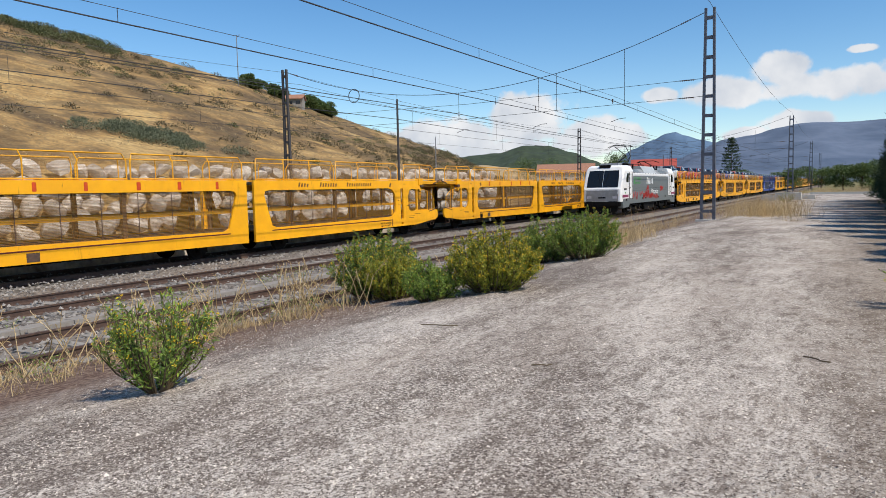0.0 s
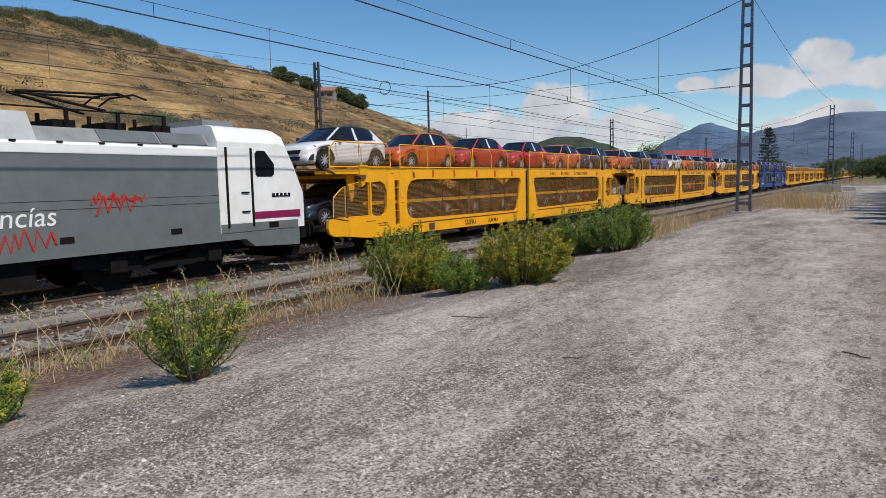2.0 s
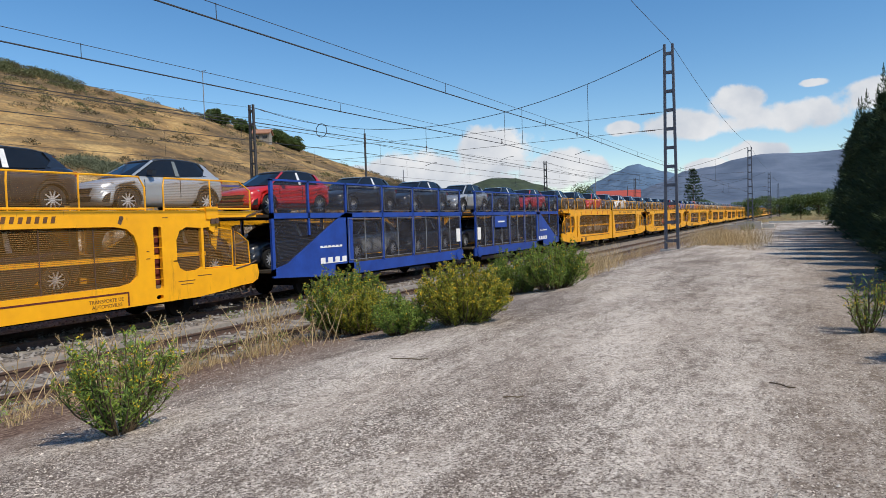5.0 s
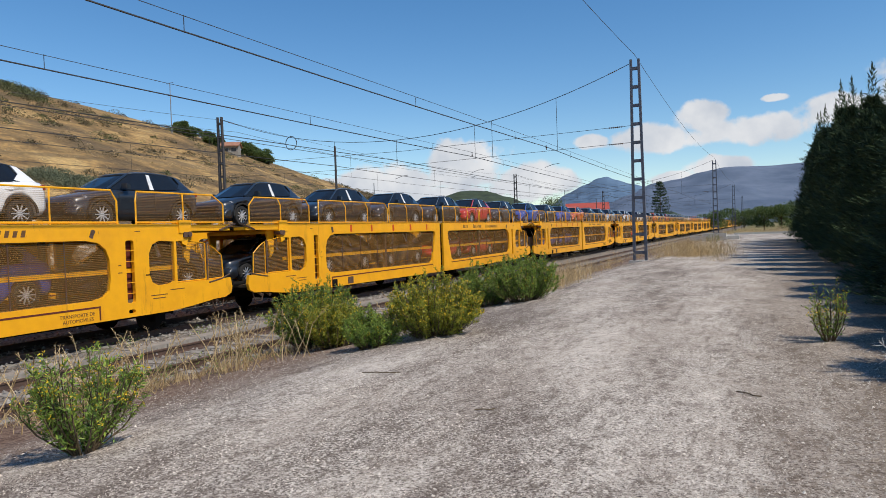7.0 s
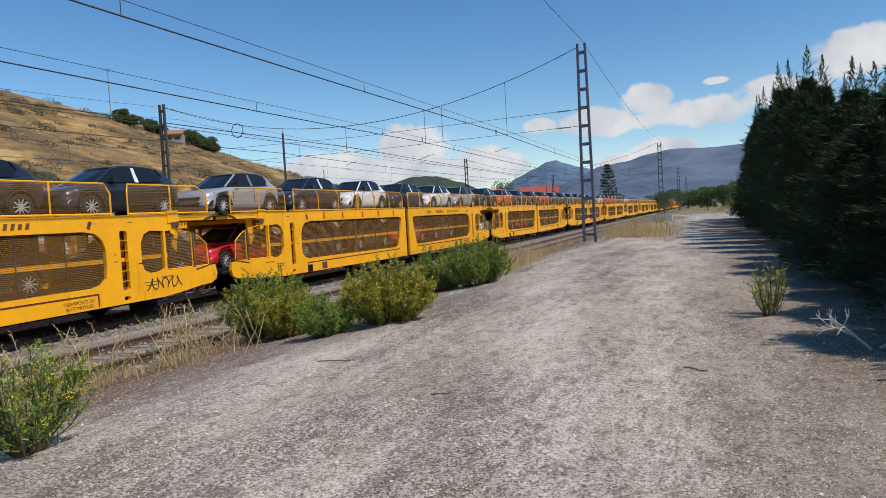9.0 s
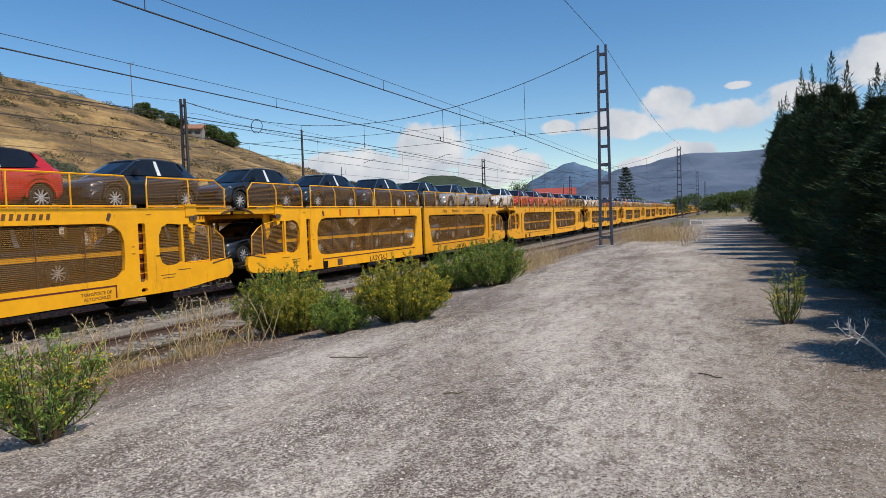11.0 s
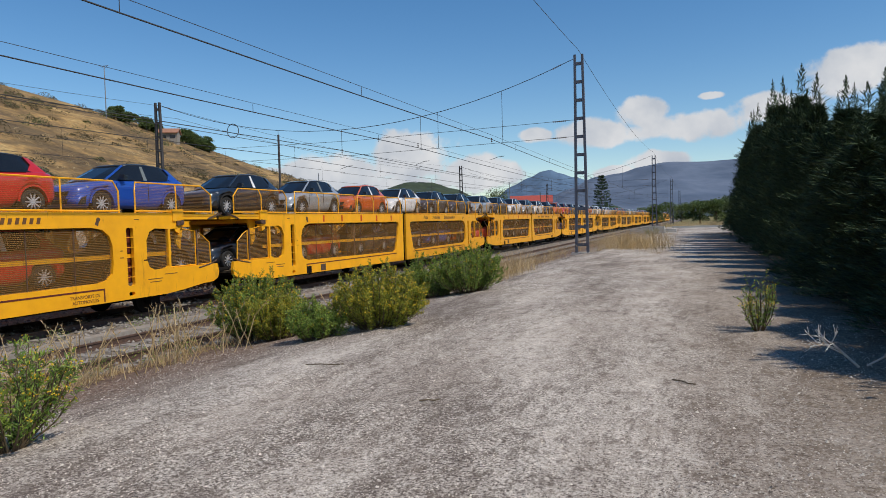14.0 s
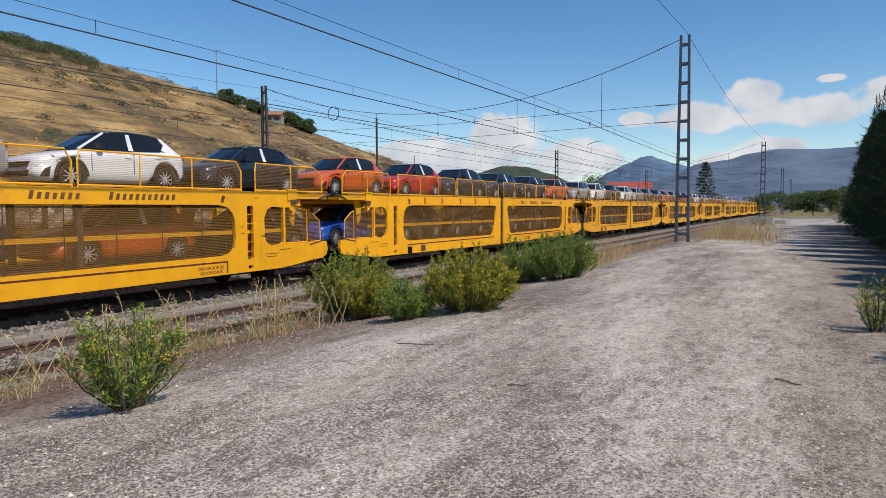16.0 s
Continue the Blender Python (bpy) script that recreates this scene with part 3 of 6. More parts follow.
def build_rocks():
    """Boulder retaining wall along the foot of the hill."""
    random.seed(11)
    wall = empty("boulder_wall", "retaining wall of large pale limestone boulders", "rock wall", kind="structure")
    rock = mat("limestone", (0.64, 0.57, 0.48), 0.9, second=(0.32, 0.26, 0.205), scale=1.6, amount=0.55, bump=0.6, bump_scale=5, random_value=0.22)
    protos = []
    for k in range(7):
        bm = bmesh.new()
        bmesh.ops.create_icosphere(bm, subdivisions=2, radius=1)
        cuts = [(rand_unit(), random.uniform(0.46, 0.74)) for _ in range(12)]
        for v in bm.verts:
            d = v.co.normalized()
            n_ = noise.noise(d * 1.3 + Vector((k * 7, 0, 0)))
            f = max(abs(d.x) ** 5, abs(d.y) ** 5, abs(d.z) ** 5) ** 0.2
            v.co = d * (0.95 + 0.35 * n_) / (f * 0.4 + 0.6)
            # broken faces
            for axis, far in cuts:
                over = v.co.dot(axis) - far
                if over > 0:
                    v.co -= axis * over
        me = bpy.data.meshes.new("boulder")
        bm.to_mesh(me)
        bm.free()
        me.materials.append(rock)
        protos.append(me)
    z = -0.6
    rows = [(0.66, 0.0), (0.60, 0.2), (0.60, 0.42), (0.48, 0.6)]
    for h, back in rows:
        y = -2.0
        while y < 78:
            w = random.uniform(0.42, 0.98) * (1.0 if h > 0.5 else 0.85)
            ob = part("boulder", random.choice(protos), None, wall)
            ob.location = (-37.6 - back + random.uniform(-.15, .15), y + w, z + h + random.uniform(-.22, .22))
            ob.scale = (0.8, w * 1.2, h * random.uniform(1.0, 1.4))
            ob.rotation_euler = (random.uniform(-.6, .6), random.uniform(-.3, .3), random.uniform(-.25, .25))
            y += 2 * w
        z += 2 * h * 0.93


build_rocks()


# ---- poles and wires ----
def lattice_pole(x, y, z0, z1, w0, w1, material, label, rungs=11):
    p = empty("lattice_mast", label, "catenary mast", "catenary masts")
    p.location = (x, y, z0)
    h = z1 - z0
    for s in (-1, 1):
        g = Geo()
        g.loft([[(s * w0 / 2 - .07, -.1, 0), (s * w0 / 2 + .07, -.1, 0), (s * w0 / 2 + .07, .1, 0), (s * w0 / 2 - .07, .1, 0)],
                [(s * w1 / 2 - .06, -.08, h), (s * w1 / 2 + .06, -.08, h), (s * w1 / 2 + .06, .08, h), (s * w1 / 2 - .06, .08, h)]])
        part("leg", g, material, p)
    for i in range(rungs):
        k = (i + 0.5) / rungs
        w = w0 + (w1 - w0) * k
        part("batten", Geo().box(-w / 2, -.075, h * k - .08, w / 2, -.06, h * k + .08).box(-w / 2, .06, h * k - .08, w / 2, .075, h * k + .08), material, p)
    part("foot", Geo().box(-w0 / 2 - .25, -.3, -.12, w0 / 2 + .25, .3, .06), CONCRETE, p, "concrete footing")
    return p


MASTS = [37.6, 101.5, 166, 231]
for i, y in enumerate(MASTS):
    lattice_pole(-6.05, y, ground_z(-6.05, y), 10.65 - 0.2 * i, 0.62, 0.4, MASTGREY, "tall grey riveted lattice catenary mast at the yard edge")
for i, y in enumerate(MASTS[:3]):
    lattice_pole(-35.0, y, -0.72, 10.6, 0.55, 0.35, POLEDARK, "dark steel lattice catenary mast beyond the tracks", 12)


def insulators(ob, p, d, n=3, r=0.055, step=0.11):
    g = Geo()
    p, d = Vector(p), Vector(d).normalized()
    u = d.orthogonal().normalized()
    w = d.cross(u)
    rings = []
    for i in range(n):
        for s_, k in ((0, 0.3), (0.02, 1.0), (0.045, 0.55), (0.06, 0.3)):
            q = p + d * (i * step + s_)
            rings.append([q + (u * math.cos(a * math.pi / 4) + w * math.sin(a * math.pi / 4)) * r * k for a in range(8)])
    g.loft(rings)
    part("insulator", g, PORCELAIN, ob, "brown disc insulator")


def build_wires():
    # head-spans across the tracks from mast to mast
    for y in MASTS[:3]:
        sp = empty("head_span", "sagging head-span wire with cross-span wires and insulators", "overhead wires", "head spans")
        a, b = Vector((-6.3, y, 10.45)), Vector((-34.8, y, 10.4))
        pts = []
        for i in range(25):
            k = i / 24
            p = a.lerp(b, k)
            p.z -= 2.75 * 4 * k * (1 - k)
            pts.append(p)
        part("head_wire", Geo().path(pts, 0.018, 5), WIRE, sp)
        for z in (7.15, 6.25):
            part("cross_wire", Geo().path([(-6.3, y, z), (-20, y, z - 0.2), (-34.8, y, z)], 0.014, 4), WIRE, sp)
        insulators(sp, (-7.0, y, 10.19), (-1, 0, -0.37), 5)
        insulators(sp, (-6.8, y, 7.13), (-1, 0, 0), 7)
        insulators(sp, (-6.8, y, 6.23), (-1, 0, 0), 7)
        insulators(sp, (-34.2, y, 10.18), (1, 0, -0.37), 5)
        for x in (-10.4, -14.3, -15.4, -20.7, -25.3):
            k = (x - a.x) / (b.x - a.x)
            zt = a.z + (b.z - a.z) * k - 2.75 * 4 * k * (1 - k)
            part("dropper", Geo().tube((x, y, zt), (x, y, 6.1), 0.013, 5), WIRE, sp)
        for x in (-11.05, -15.6, -20.7):
            insulators(sp, (x, y, 6.5), (0, 0, -1), 3, 0.05, 0.09)
            part("steady_arm", Geo().path([(x + .75, y - .1, 5.42), (x + .4, y - .1, 5.4), (x - .1, y - .1, 5.25)], 0.014, 5), WIRE, sp)
    # over each line a stout wire with a thin one above it, and the contact wire
    for x, z in ((-11.05, 6.32), (-15.6, 6.14), (-20.7, 6.3), (-25.3, 6.3)):
        ct = empty("catenary", "stout overhead wire with a thin one tied above it", "overhead wires", "catenaries")
        for y0, y1 in ((-26.4, 37.6), (37.6, 101.5), (101.5, 166), (166, 231), (231, 296)):
            part("messenger_wire", Geo().path([(x, y0 + (y1 - y0) * i / 12, z + 0.1 - 0.2 * (1 - (2 * i / 12 - 1) ** 2)) for i in range(13)], 0.019, 5), WIRE, ct)
            if x > -20:
                part("upper_wire", Geo().path([(x, y0, z + 0.35), (x, (y0 + y1) / 2, z + 0.22), (x, y1, z + 0.35)], 0.009, 4), WIRE, ct)
            if x < -12:
                part("contact_wire", Geo().path([(x - .15, y0, 5.03), (x + .15, y1, 5.03)], 0.011, 4), WIRE, ct)
            if y0 < 110:
                for i in range(6):
                    k = (i + 0.5) / 6
                    if x > -20:
                        part("dropper", Geo().tube((x, y0 + (y1 - y0) * k, z - .08), (x, y0 + (y1 - y0) * k, z + .26), 0.009, 4), WIRE, ct)
                    else:
                        part("dropper", Geo().tube((x, y0 + (y1 - y0) * k, z - .1), (x, y0 + (y1 - y0) * k, 5.04), 0.006, 4), WIRE, ct)
    # feeder wires along the masts
    for x, z, sag in ((-6.05, 10.9, 0.8), (-33.5, 9.4, 0.9), (-35, 10.4, 0.8)):
        fw = empty("feeder_wire", "high feeder wire strung from mast to mast", "overhead wires", "feeders")
        for y0, y1 in ((-26.4, 37.6), (37.6, 101.5), (101.5, 166), (166, 231)):
            part("span", Geo().path([(x, y0 + (y1 - y0) * i / 16, z - sag * 4 * (i / 16) * (1 - i / 16)) for i in range(17)], 0.012, 4), WIRE, fw)


build_wires()
coil = part("wire_coil", Geo().path([(0.45 * math.cos(i * math.pi / 12), 0, 0.45 * math.sin(i * math.pi / 12)) for i in range(25)], 0.025, 5), WIRE)
coil.location = (-28.8, 37.6, 8.2)
tagged(coil, "coil of spare wire hanging from the head-span", "wire coil")
pf = part("platform", Geo().box(-27.5, -30, -0.75, -23.3, 140, -0.08), mat("stained_platform", (0.55, 0.5, 0.43), 0.9, second=(0.17, 0.12, 0.09), scale=1.6, amount=0.6))
tagged(pf, "low stained pale platform edge beyond the standing train", "platform", kind="structure")


# ---- train ----
MOVING = []      # (thing, place along the train, x, z)


def bar_word(parent, name, x, y0, y1, z0, z1, material, count, label):
    """Row of plain upright bars in place of lettering."""
    w, pts = (y1 - y0) / count, []
    for i in range(count):
        pts += [(y0 + w * i, z0 + .03), (y0 + w * i, z1), (y0 + w * (i + 0.62), z1), (y0 + w * (i + 0.62), z0 + .03)]
    return part(name, Geo().prism([(y0, z0), *pts, (y0 + w * (count - 0.38), z0)], 0, x, x + 0.006), material, parent, label)


def shape_word(parent, name, x, y0, y1, z0, z1, material, count, label):
    """A row of slanted plain bars in place of an operator's name."""
    w, g, lean = (y1 - y0) / count, Geo(), 0.25 * (z1 - z0)
    for i in range(count):
        a, top = y0 + w * i, z1 if i == 0 else z0 + (z1 - z0) * (0.80 if i % 3 else 0.74)
        b, sl = a + w * 0.5, lean * (top - z0) / (z1 - z0)
        g.prism([(a, z0), (b, z0), (b + sl, top), (a + sl, top)], 0, x, x + 0.006)
    return part(name, g, material, parent, label)


def words(text, size, material, parent, at, label, shear=0.0):
    cu = bpy.data.curves.new("lettering", "FONT")
    cu.body, cu.size, cu.shear, cu.extrude = text, size, shear, 0.003
    tmp = bpy.data.objects.new("lettering", cu)
    scene.collection.objects.link(tmp)
    bpy.context.view_layer.update()
    me = bpy.data.meshes.new_from_object(tmp.evaluated_get(bpy.context.evaluated_depsgraph_get()))
    bpy.data.objects.remove(tmp)
    me.materials.clear()
    me.materials.append(material)
    ob = part("lettering", me, None, parent, label)
    ob.matrix_basis = pose(*at, 90, 0, 90)
    return ob


def wheelset(r, parent, y, half=0.83):
    g = Geo()
    for s in (-1, 1):
        g.tube((s * half - 0.065, y, r), (s * half + 0.065, y, r), r, 20)
        g.tube((s * half + s * 0.065, y, r), (s * half + s * 0.14, y, r), r * 0.35, 10)
    g.tube((-half, y, r), (half, y, r), 0.08, 8)
    return part("wheelset", g, DARK, parent, "dark steel wheelset")


def yellow_wagon(near=True):
    """Two-deck car carrier of two halves; its y runs from the front end to the rear end."""
    w = empty("car_carrier_wagon", "yellow double-deck car carrier wagon with brown mesh screens", "railway wagon", "car carrier wagons")
    L = WAGON
    mid = L / 2 - 0.18

    def flip(pts):
        return [(L - y, z) for y, z in reversed(pts)]

    outline = [(0.34, 0.98), (0.40, 0.80), (0.62, 0.70), (1.05, 0.68), (1.9, 0.58), (2.6, 0.52), (mid, 0.46), (mid, 2.8), (1.95, 2.8), (1.92, 2.5), (2.08, 2.36), (2.38, 2.34), (2.38, 1.24), (0.40, 1.24)]
    small = [(2.46, 1.30), (2.46, 2.34), (2.95, 2.37), (3.16, 2.28), (3.28, 2.05), (3.28, 1.52), (3.2, 1.32), (3.0, 1.22), (2.62, 1.24)]
    slot = rounded(3.73, 0.86, 3.97, 2.4, 0.05, 2)
    big = [(4.42, 1.5), (4.46, 1.22), (4.62, 1.08), (4.9, 1.02), (12.74, 0.95), (12.98, 1.05), (13.36, 2.24), (13.3, 2.38), (13.1, 2.42), (5.05, 2.42), (4.72, 2.36), (4.52, 2.2), (4.43, 1.95)]
    hole = rounded(3.75, 0.60, 3.95, 0.70, 0.04, 2)
    for mirror in (0, 1):
        tf = flip if mirror else list
        for x0, x1 in ((1.40, 1.50), (-1.50, -1.40)):
            part("side_frame", Geo().holed(tf(outline), [tf(h) for h in (small, slot, big, hole)], x0, x1), YELLOW, w)
        fl = (lambda y: L - y) if mirror else (lambda y: y)

        def bx(g, x0, y0, z0, x1, y1, z1):
            a_, b_ = sorted((fl(y0), fl(y1)))
            return g.box(x0, a_, z0, x1, b_, z1)
        for sx in (1.44, -1.44):
            part("mesh_screen", Geo().prism(tf([(4.3, 0.95), (13.4, 0.95), (13.4, 2.44), (4.3, 2.44)]), 0, sx - 0.004, sx + 0.004), SCREEN, w, "brown perforated screen")
            part("mesh_screen", Geo().prism(tf([(2.40, 1.2), (3.32, 1.2), (3.32, 2.4), (2.40, 2.4)]), 0, sx - 0.004, sx + 0.004), SCREEN, w, "brown perforated screen")
            # hinged end screens, the outer one with a cut-off top corner
            part("end_screen", Geo().prism(tf([(0.64, 1.26), (1.22, 1.26), (1.22, 2.24), (0.98, 2.12), (0.68, 1.9)]), 0, sx - 0.004, sx + 0.004), SCREEN, w, "brown perforated screen")
            part("end_screen", Geo().prism(tf([(1.30, 1.26), (2.36, 1.26), (2.36, 2.36), (1.95, 2.36), (1.30, 2.26)]), 0, sx - 0.004, sx + 0.004), SCREEN, w, "brown perforated screen")
            for loop in ([(0.64, 1.26), (1.22, 1.26), (1.22, 2.24), (0.98, 2.12), (0.68, 1.9), (0.64, 1.26)], [(1.31, 1.26), (2.36, 1.26), (2.36, 2.36), (1.95, 2.36), (1.31, 2.26), (1.31, 1.26)]):
                part("end_screen_frame", Geo().path([(sx, fl(y), z) for y, z in loop], 0.02, 5), YELLOW, w)
            # inner guide rail seen through the screen
            part("guide_rail", bx(Geo(), sx * 0.93 - .02, 2.2, 1.60, sx * 0.93 + .02, 13.8, 1.71), YELLOW, w)
            if sx < 0:
                part("end_flap", bx(Geo(), -1.48, 0.34, 2.61, -1.02, 1.88, 2.70), YELLOW, w)
            if sx < 0 or not near:
                continue
            part("end_post", Geo().tube((sx * 1.02, fl(2.43), 1.0), (sx * 1.02, fl(2.43), 2.5), 0.034, 6), YELLOW, w)
            part("hinge_post", Geo().tube((sx * 1.02, fl(1.27), 0.92), (sx * 1.02, fl(1.27), 2.3), 0.026, 6), RUSTY, w, "rusty hinge post")
            part("latch_lever", Geo().path([(sx * 1.03, fl(0.42), 1.34), (sx * 1.04, fl(0.75), 1.24), (sx * 1.04, fl(1.25), 1.16)], 0.022, 5), RUSTY, w, "rusty latch lever")
            for k in range(7):
                y = 5.55 + 1.26 * k
                part("window_bar", Geo().tube((sx * 1.008, fl(y), 0.98), (sx * 1.008, fl(y), 2.44), 0.013, 5), RUSTY, w)
            # bracket that carries the bridging flap
            s = 1 if sx > 0 else -1
            part("bracket", bx(Geo(), min(s * 1.30, s * 1.53), 1.86, 2.56, max(s * 1.30, s * 1.53), 2.28, 2.90).prism(tf([(1.9, 2.6), (2.25, 2.6), (2.16, 2.28), (2.0, 2.2)]), 0, min(s * 1.33, s * 1.49), max(s * 1.33, s * 1.49)), YELLOW, w)
            part("bracket_pin", Geo().tube((s * 1.30, fl(1.93), 2.52), (s * 1.56, fl(1.93), 2.52), 0.075, 8).box(min(s * 1.36, s * 1.545), fl(2.06) - .07, 2.44, max(s * 1.36, s * 1.545), fl(2.06) + .07, 2.58), RUSTY, w, "greasy dark pin")
            part("end_flap", bx(bx(Geo(), min(s * 1.02, s * 1.48), 0.34, 2.61, max(s * 1.02, s * 1.48), 1.88, 2.70), min(s * 1.45, s * 1.49), 0.34, 2.70, max(s * 1.45, s * 1.49), 1.88, 2.78), YELLOW, w)
            part("flap_lever", Geo().path([(s * 1.47, fl(0.75), 2.62), (s * 1.5, fl(0.5), 2.70), (s * 1.5, fl(0.12), 2.80)], 0.03, 5), RUSTY, w)
        # inner end portal with hanging webs
        g = Geo()
        for s in (-1, 1):
            g.prism(tf([(1.55, 2.6), (1.95, 2.6), (1.88, 1.9), (1.72, 1.72)]), 0, s * 1.22 - .03, s * 1.22 + .03)
        part("end_portal", bx(g, -1.2, 1.6, 2.48, 1.2, 1.9, 2.6), YELLOW, w)
        # ladder rungs
        g = Geo()
        for k in range(5):
            g.box(1.455, min(fl(3.71), fl(3.99)), 1.09 + 0.262 * k, 1.495, max(fl(3.71), fl(3.99)), 1.105 + 0.262 * k)
        part("ladder_rungs", g, YELLOW, w)
        part("ladder_back", bx(Geo(), 1.33, 3.68, 0.82, 1.345, 4.02, 2.45), MAROON, w)
        # pressed line along the sill
        part("sill_line", bx(bx(Geo(), 1.497, 4.75, 0.84, 1.506, 13.0, 0.88), 1.497, 4.73, 0.55, 1.506, 4.77, 0.88), MAROON, w)
        # decks, middle pillars
        part("upper_deck", bx(Geo(), -1.40, 0.9, 2.68, 1.40, mid - .05, 2.745), DECK, w, "dull steel upper deck")
        part("lower_deck", bx(Geo(), -1.395, 0.5, 0.86, 1.395, mid - .05, 0.94), DECK, w, "dull steel lower deck")
        part("underframe", bx(bx(Geo(), -1.1, 2.2, 0.42, 1.1, 13.2, 0.84), -0.5, 0.3, 0.72, 0.5, 13.3, 0.855), DARK, w)
        for y in (2.75, 12.0):
            wheelset(0.39, w, fl(y))
            part("axle_box", Geo().box(1.0, fl(y) - .16, 0.26, 1.22, fl(y) + .16, 0.52).prism([(fl(y) - .62, 0.50), (fl(y) + .62, 0.50), (fl(y) + .5, 0.56), (fl(y) - .5, 0.56)], 0, 1.06, 1.16), DARK, w, "grimy axle box and leaf spring")
        for sx in (-0.95, 0.95):
            g = Geo().tube((sx, fl(0.75), 0.98), (sx, fl(0.10), 0.98), 0.075, 8)
            g.tube((sx, fl(0.10), 0.98), (sx, fl(0.04), 0.98), 0.22, 14)
            part("buffer", g, DARK, w)
        g = Geo()
        for y, z in ((0.95, 0.6), (1.35, 0.56)):
            g.tube((1.3, fl(y), z + .1), (1.48, fl(y), z), 0.05, 8)
        g.path([(1.42, fl(0.6), 0.72), (1.42, fl(0.7), 0.45), (1.42, fl(1.0), 0.42), (1.42, fl(1.1), 0.66)], 0.02, 5)
        part("end_step", g, RUSTY, w)
        # railing of the upper deck
        for sx in (1, -1):
            gs, gp = Geo(), Geo()
            for y0, y1, posts in ((0.55, 3.58, (2.05,)), (4.13, 8.98, (5.85, 7.4)), (9.12, 13.72, (10.69, 12.21))):
                c0 = 0.34 if y0 < 1 else 0.1
                gp.path([(sx * 1.45, fl(y0), 2.8), (sx * 1.45, fl(y0), 3.36), (sx * 1.38, fl(y0 + c0), 3.62), (sx * 1.38, fl(y1 - .1), 3.62), (sx * 1.45, fl(y1), 3.40), (sx * 1.45, fl(y1), 2.8)], 0.024, 5)
                for y in posts:
                    gp.path([(sx * 1.45, fl(y), 2.8), (sx * 1.45, fl(y), 3.40), (sx * 1.38, fl(y - .06), 3.62)], 0.02, 5)
                gp.tube((sx * 1.45, fl(y0), 2.84), (sx * 1.45, fl(y1), 2.84), 0.026, 5)
                gs.add([(sx * 1.45, fl(y0), 2.81), (sx * 1.45, fl(y1), 2.81), (sx * 1.45, fl(y1), 3.38), (sx * 1.45, fl(y0), 3.38),
                        (sx * 1.38, fl(y1 - .08), 3.6), (sx * 1.38, fl(y0 + c0), 3.6)], [(0, 1, 2, 3), (3, 2, 4, 5)])
            part("railing", gp, YELLOW, w)
            part("railing_mesh", gs, SCREEN, w, "brown perforated screen")
        # inner portal posts in brown
        g = Geo()
        for y in (4.2, 8.9, 13.6):
            for sx in (-1.3, 1.3):
                g.box(sx - .06, fl(y) - .07, 0.94, sx + .06, fl(y) + .07, 2.68)
        part("inner_posts", g, RUSTY, w)
        # rust-stained lifting eye and plates on the side
        part("lifting_eye", Geo().tube((1.495, fl(4.85), 2.62), (1.52, fl(4.85), 2.62), 0.055, 8).prism(tf([(4.80, 2.62), (4.90, 2.62), (4.95, 2.50), (4.86, 2.46)]), 0, 1.501, 1.507), RUSTY, w)
        if not mirror:
            part("side_plate", Geo().box(1.5, 5.77, 0.55, 1.510, 6.13, 0.80), RUSTY, w)
        part("side_plate", Geo().box(1.5, fl(4.9) - .16, 0.52, 1.512, fl(4.9) + .16, 0.78) if not mirror else Geo().box(1.5, fl(3.3) - .1, 1.5, 1.506, fl(3.3) + .1, 1.53), DARK, w)
        # small stencilled marks
        g = Geo()
        for y, z, wd in ((4.15, 1.62, .07), (4.15, 1.80, .05), (3.6, 2.62, .10), (3.0, 0.98, .34), (3.0, 0.90, .26), (2.4, 1.08, .3)):
            g.box(1.5, fl(y) - wd * .8, z - .011, 1.504, fl(y) + wd * .8, z + .011)
        part("stencil_bars", g, BROWN, w, "small brown plain bars")
    for y, wide in ((6.11, .10), (7.6, .095), (9.35, .12), (10.89, .12), (12.49, .10)):
        # plain red shapes where the operator's big letters stand
        part("letter_shape", Geo().prism(rounded(y - wide * .6, 2.48, y + wide * .6, 2.74, 0.03), 0, 1.5, 1.506), RED, w, "red plain letter-sized shape")
    for y0, y1, n in ((16.68, 17.36, 4), (18.02, 19.2, 7), (19.84, 21.74, 11)):
        shape_word(w, "name_bar", 1.5, y0, y1, 2.53, 2.71, BROWN, n, "brown plain slanted shapes")
    words("TRANSPORTE DE", 0.115, BROWN, w, (1.503, 22.35, 0.69), "brown stencilled lettering")
    words("AUTOMOVILES", 0.115, BROWN, w, (1.503, 22.42, 0.57), "brown stencilled lettering")
    part("round_badge", Geo().tube((1.5, 13.62, 2.6), (1.507, 13.62, 2.6), 0.16, 18).tube((1.5, 13.62, 2.6), (1.509, 13.62, 2.6), 0.12, 18), YELLOW, w)
    part("coupling", Geo().box(-0.06, -.3, 0.9, 0.06, 0.7, 1.05).box(-0.06, L - .7, 0.9, 0.06, L + .3, 1.05).box(-0.3, 13.2, 0.6, 0.3, L - 13.2, 0.85), DARK, w)
    return w


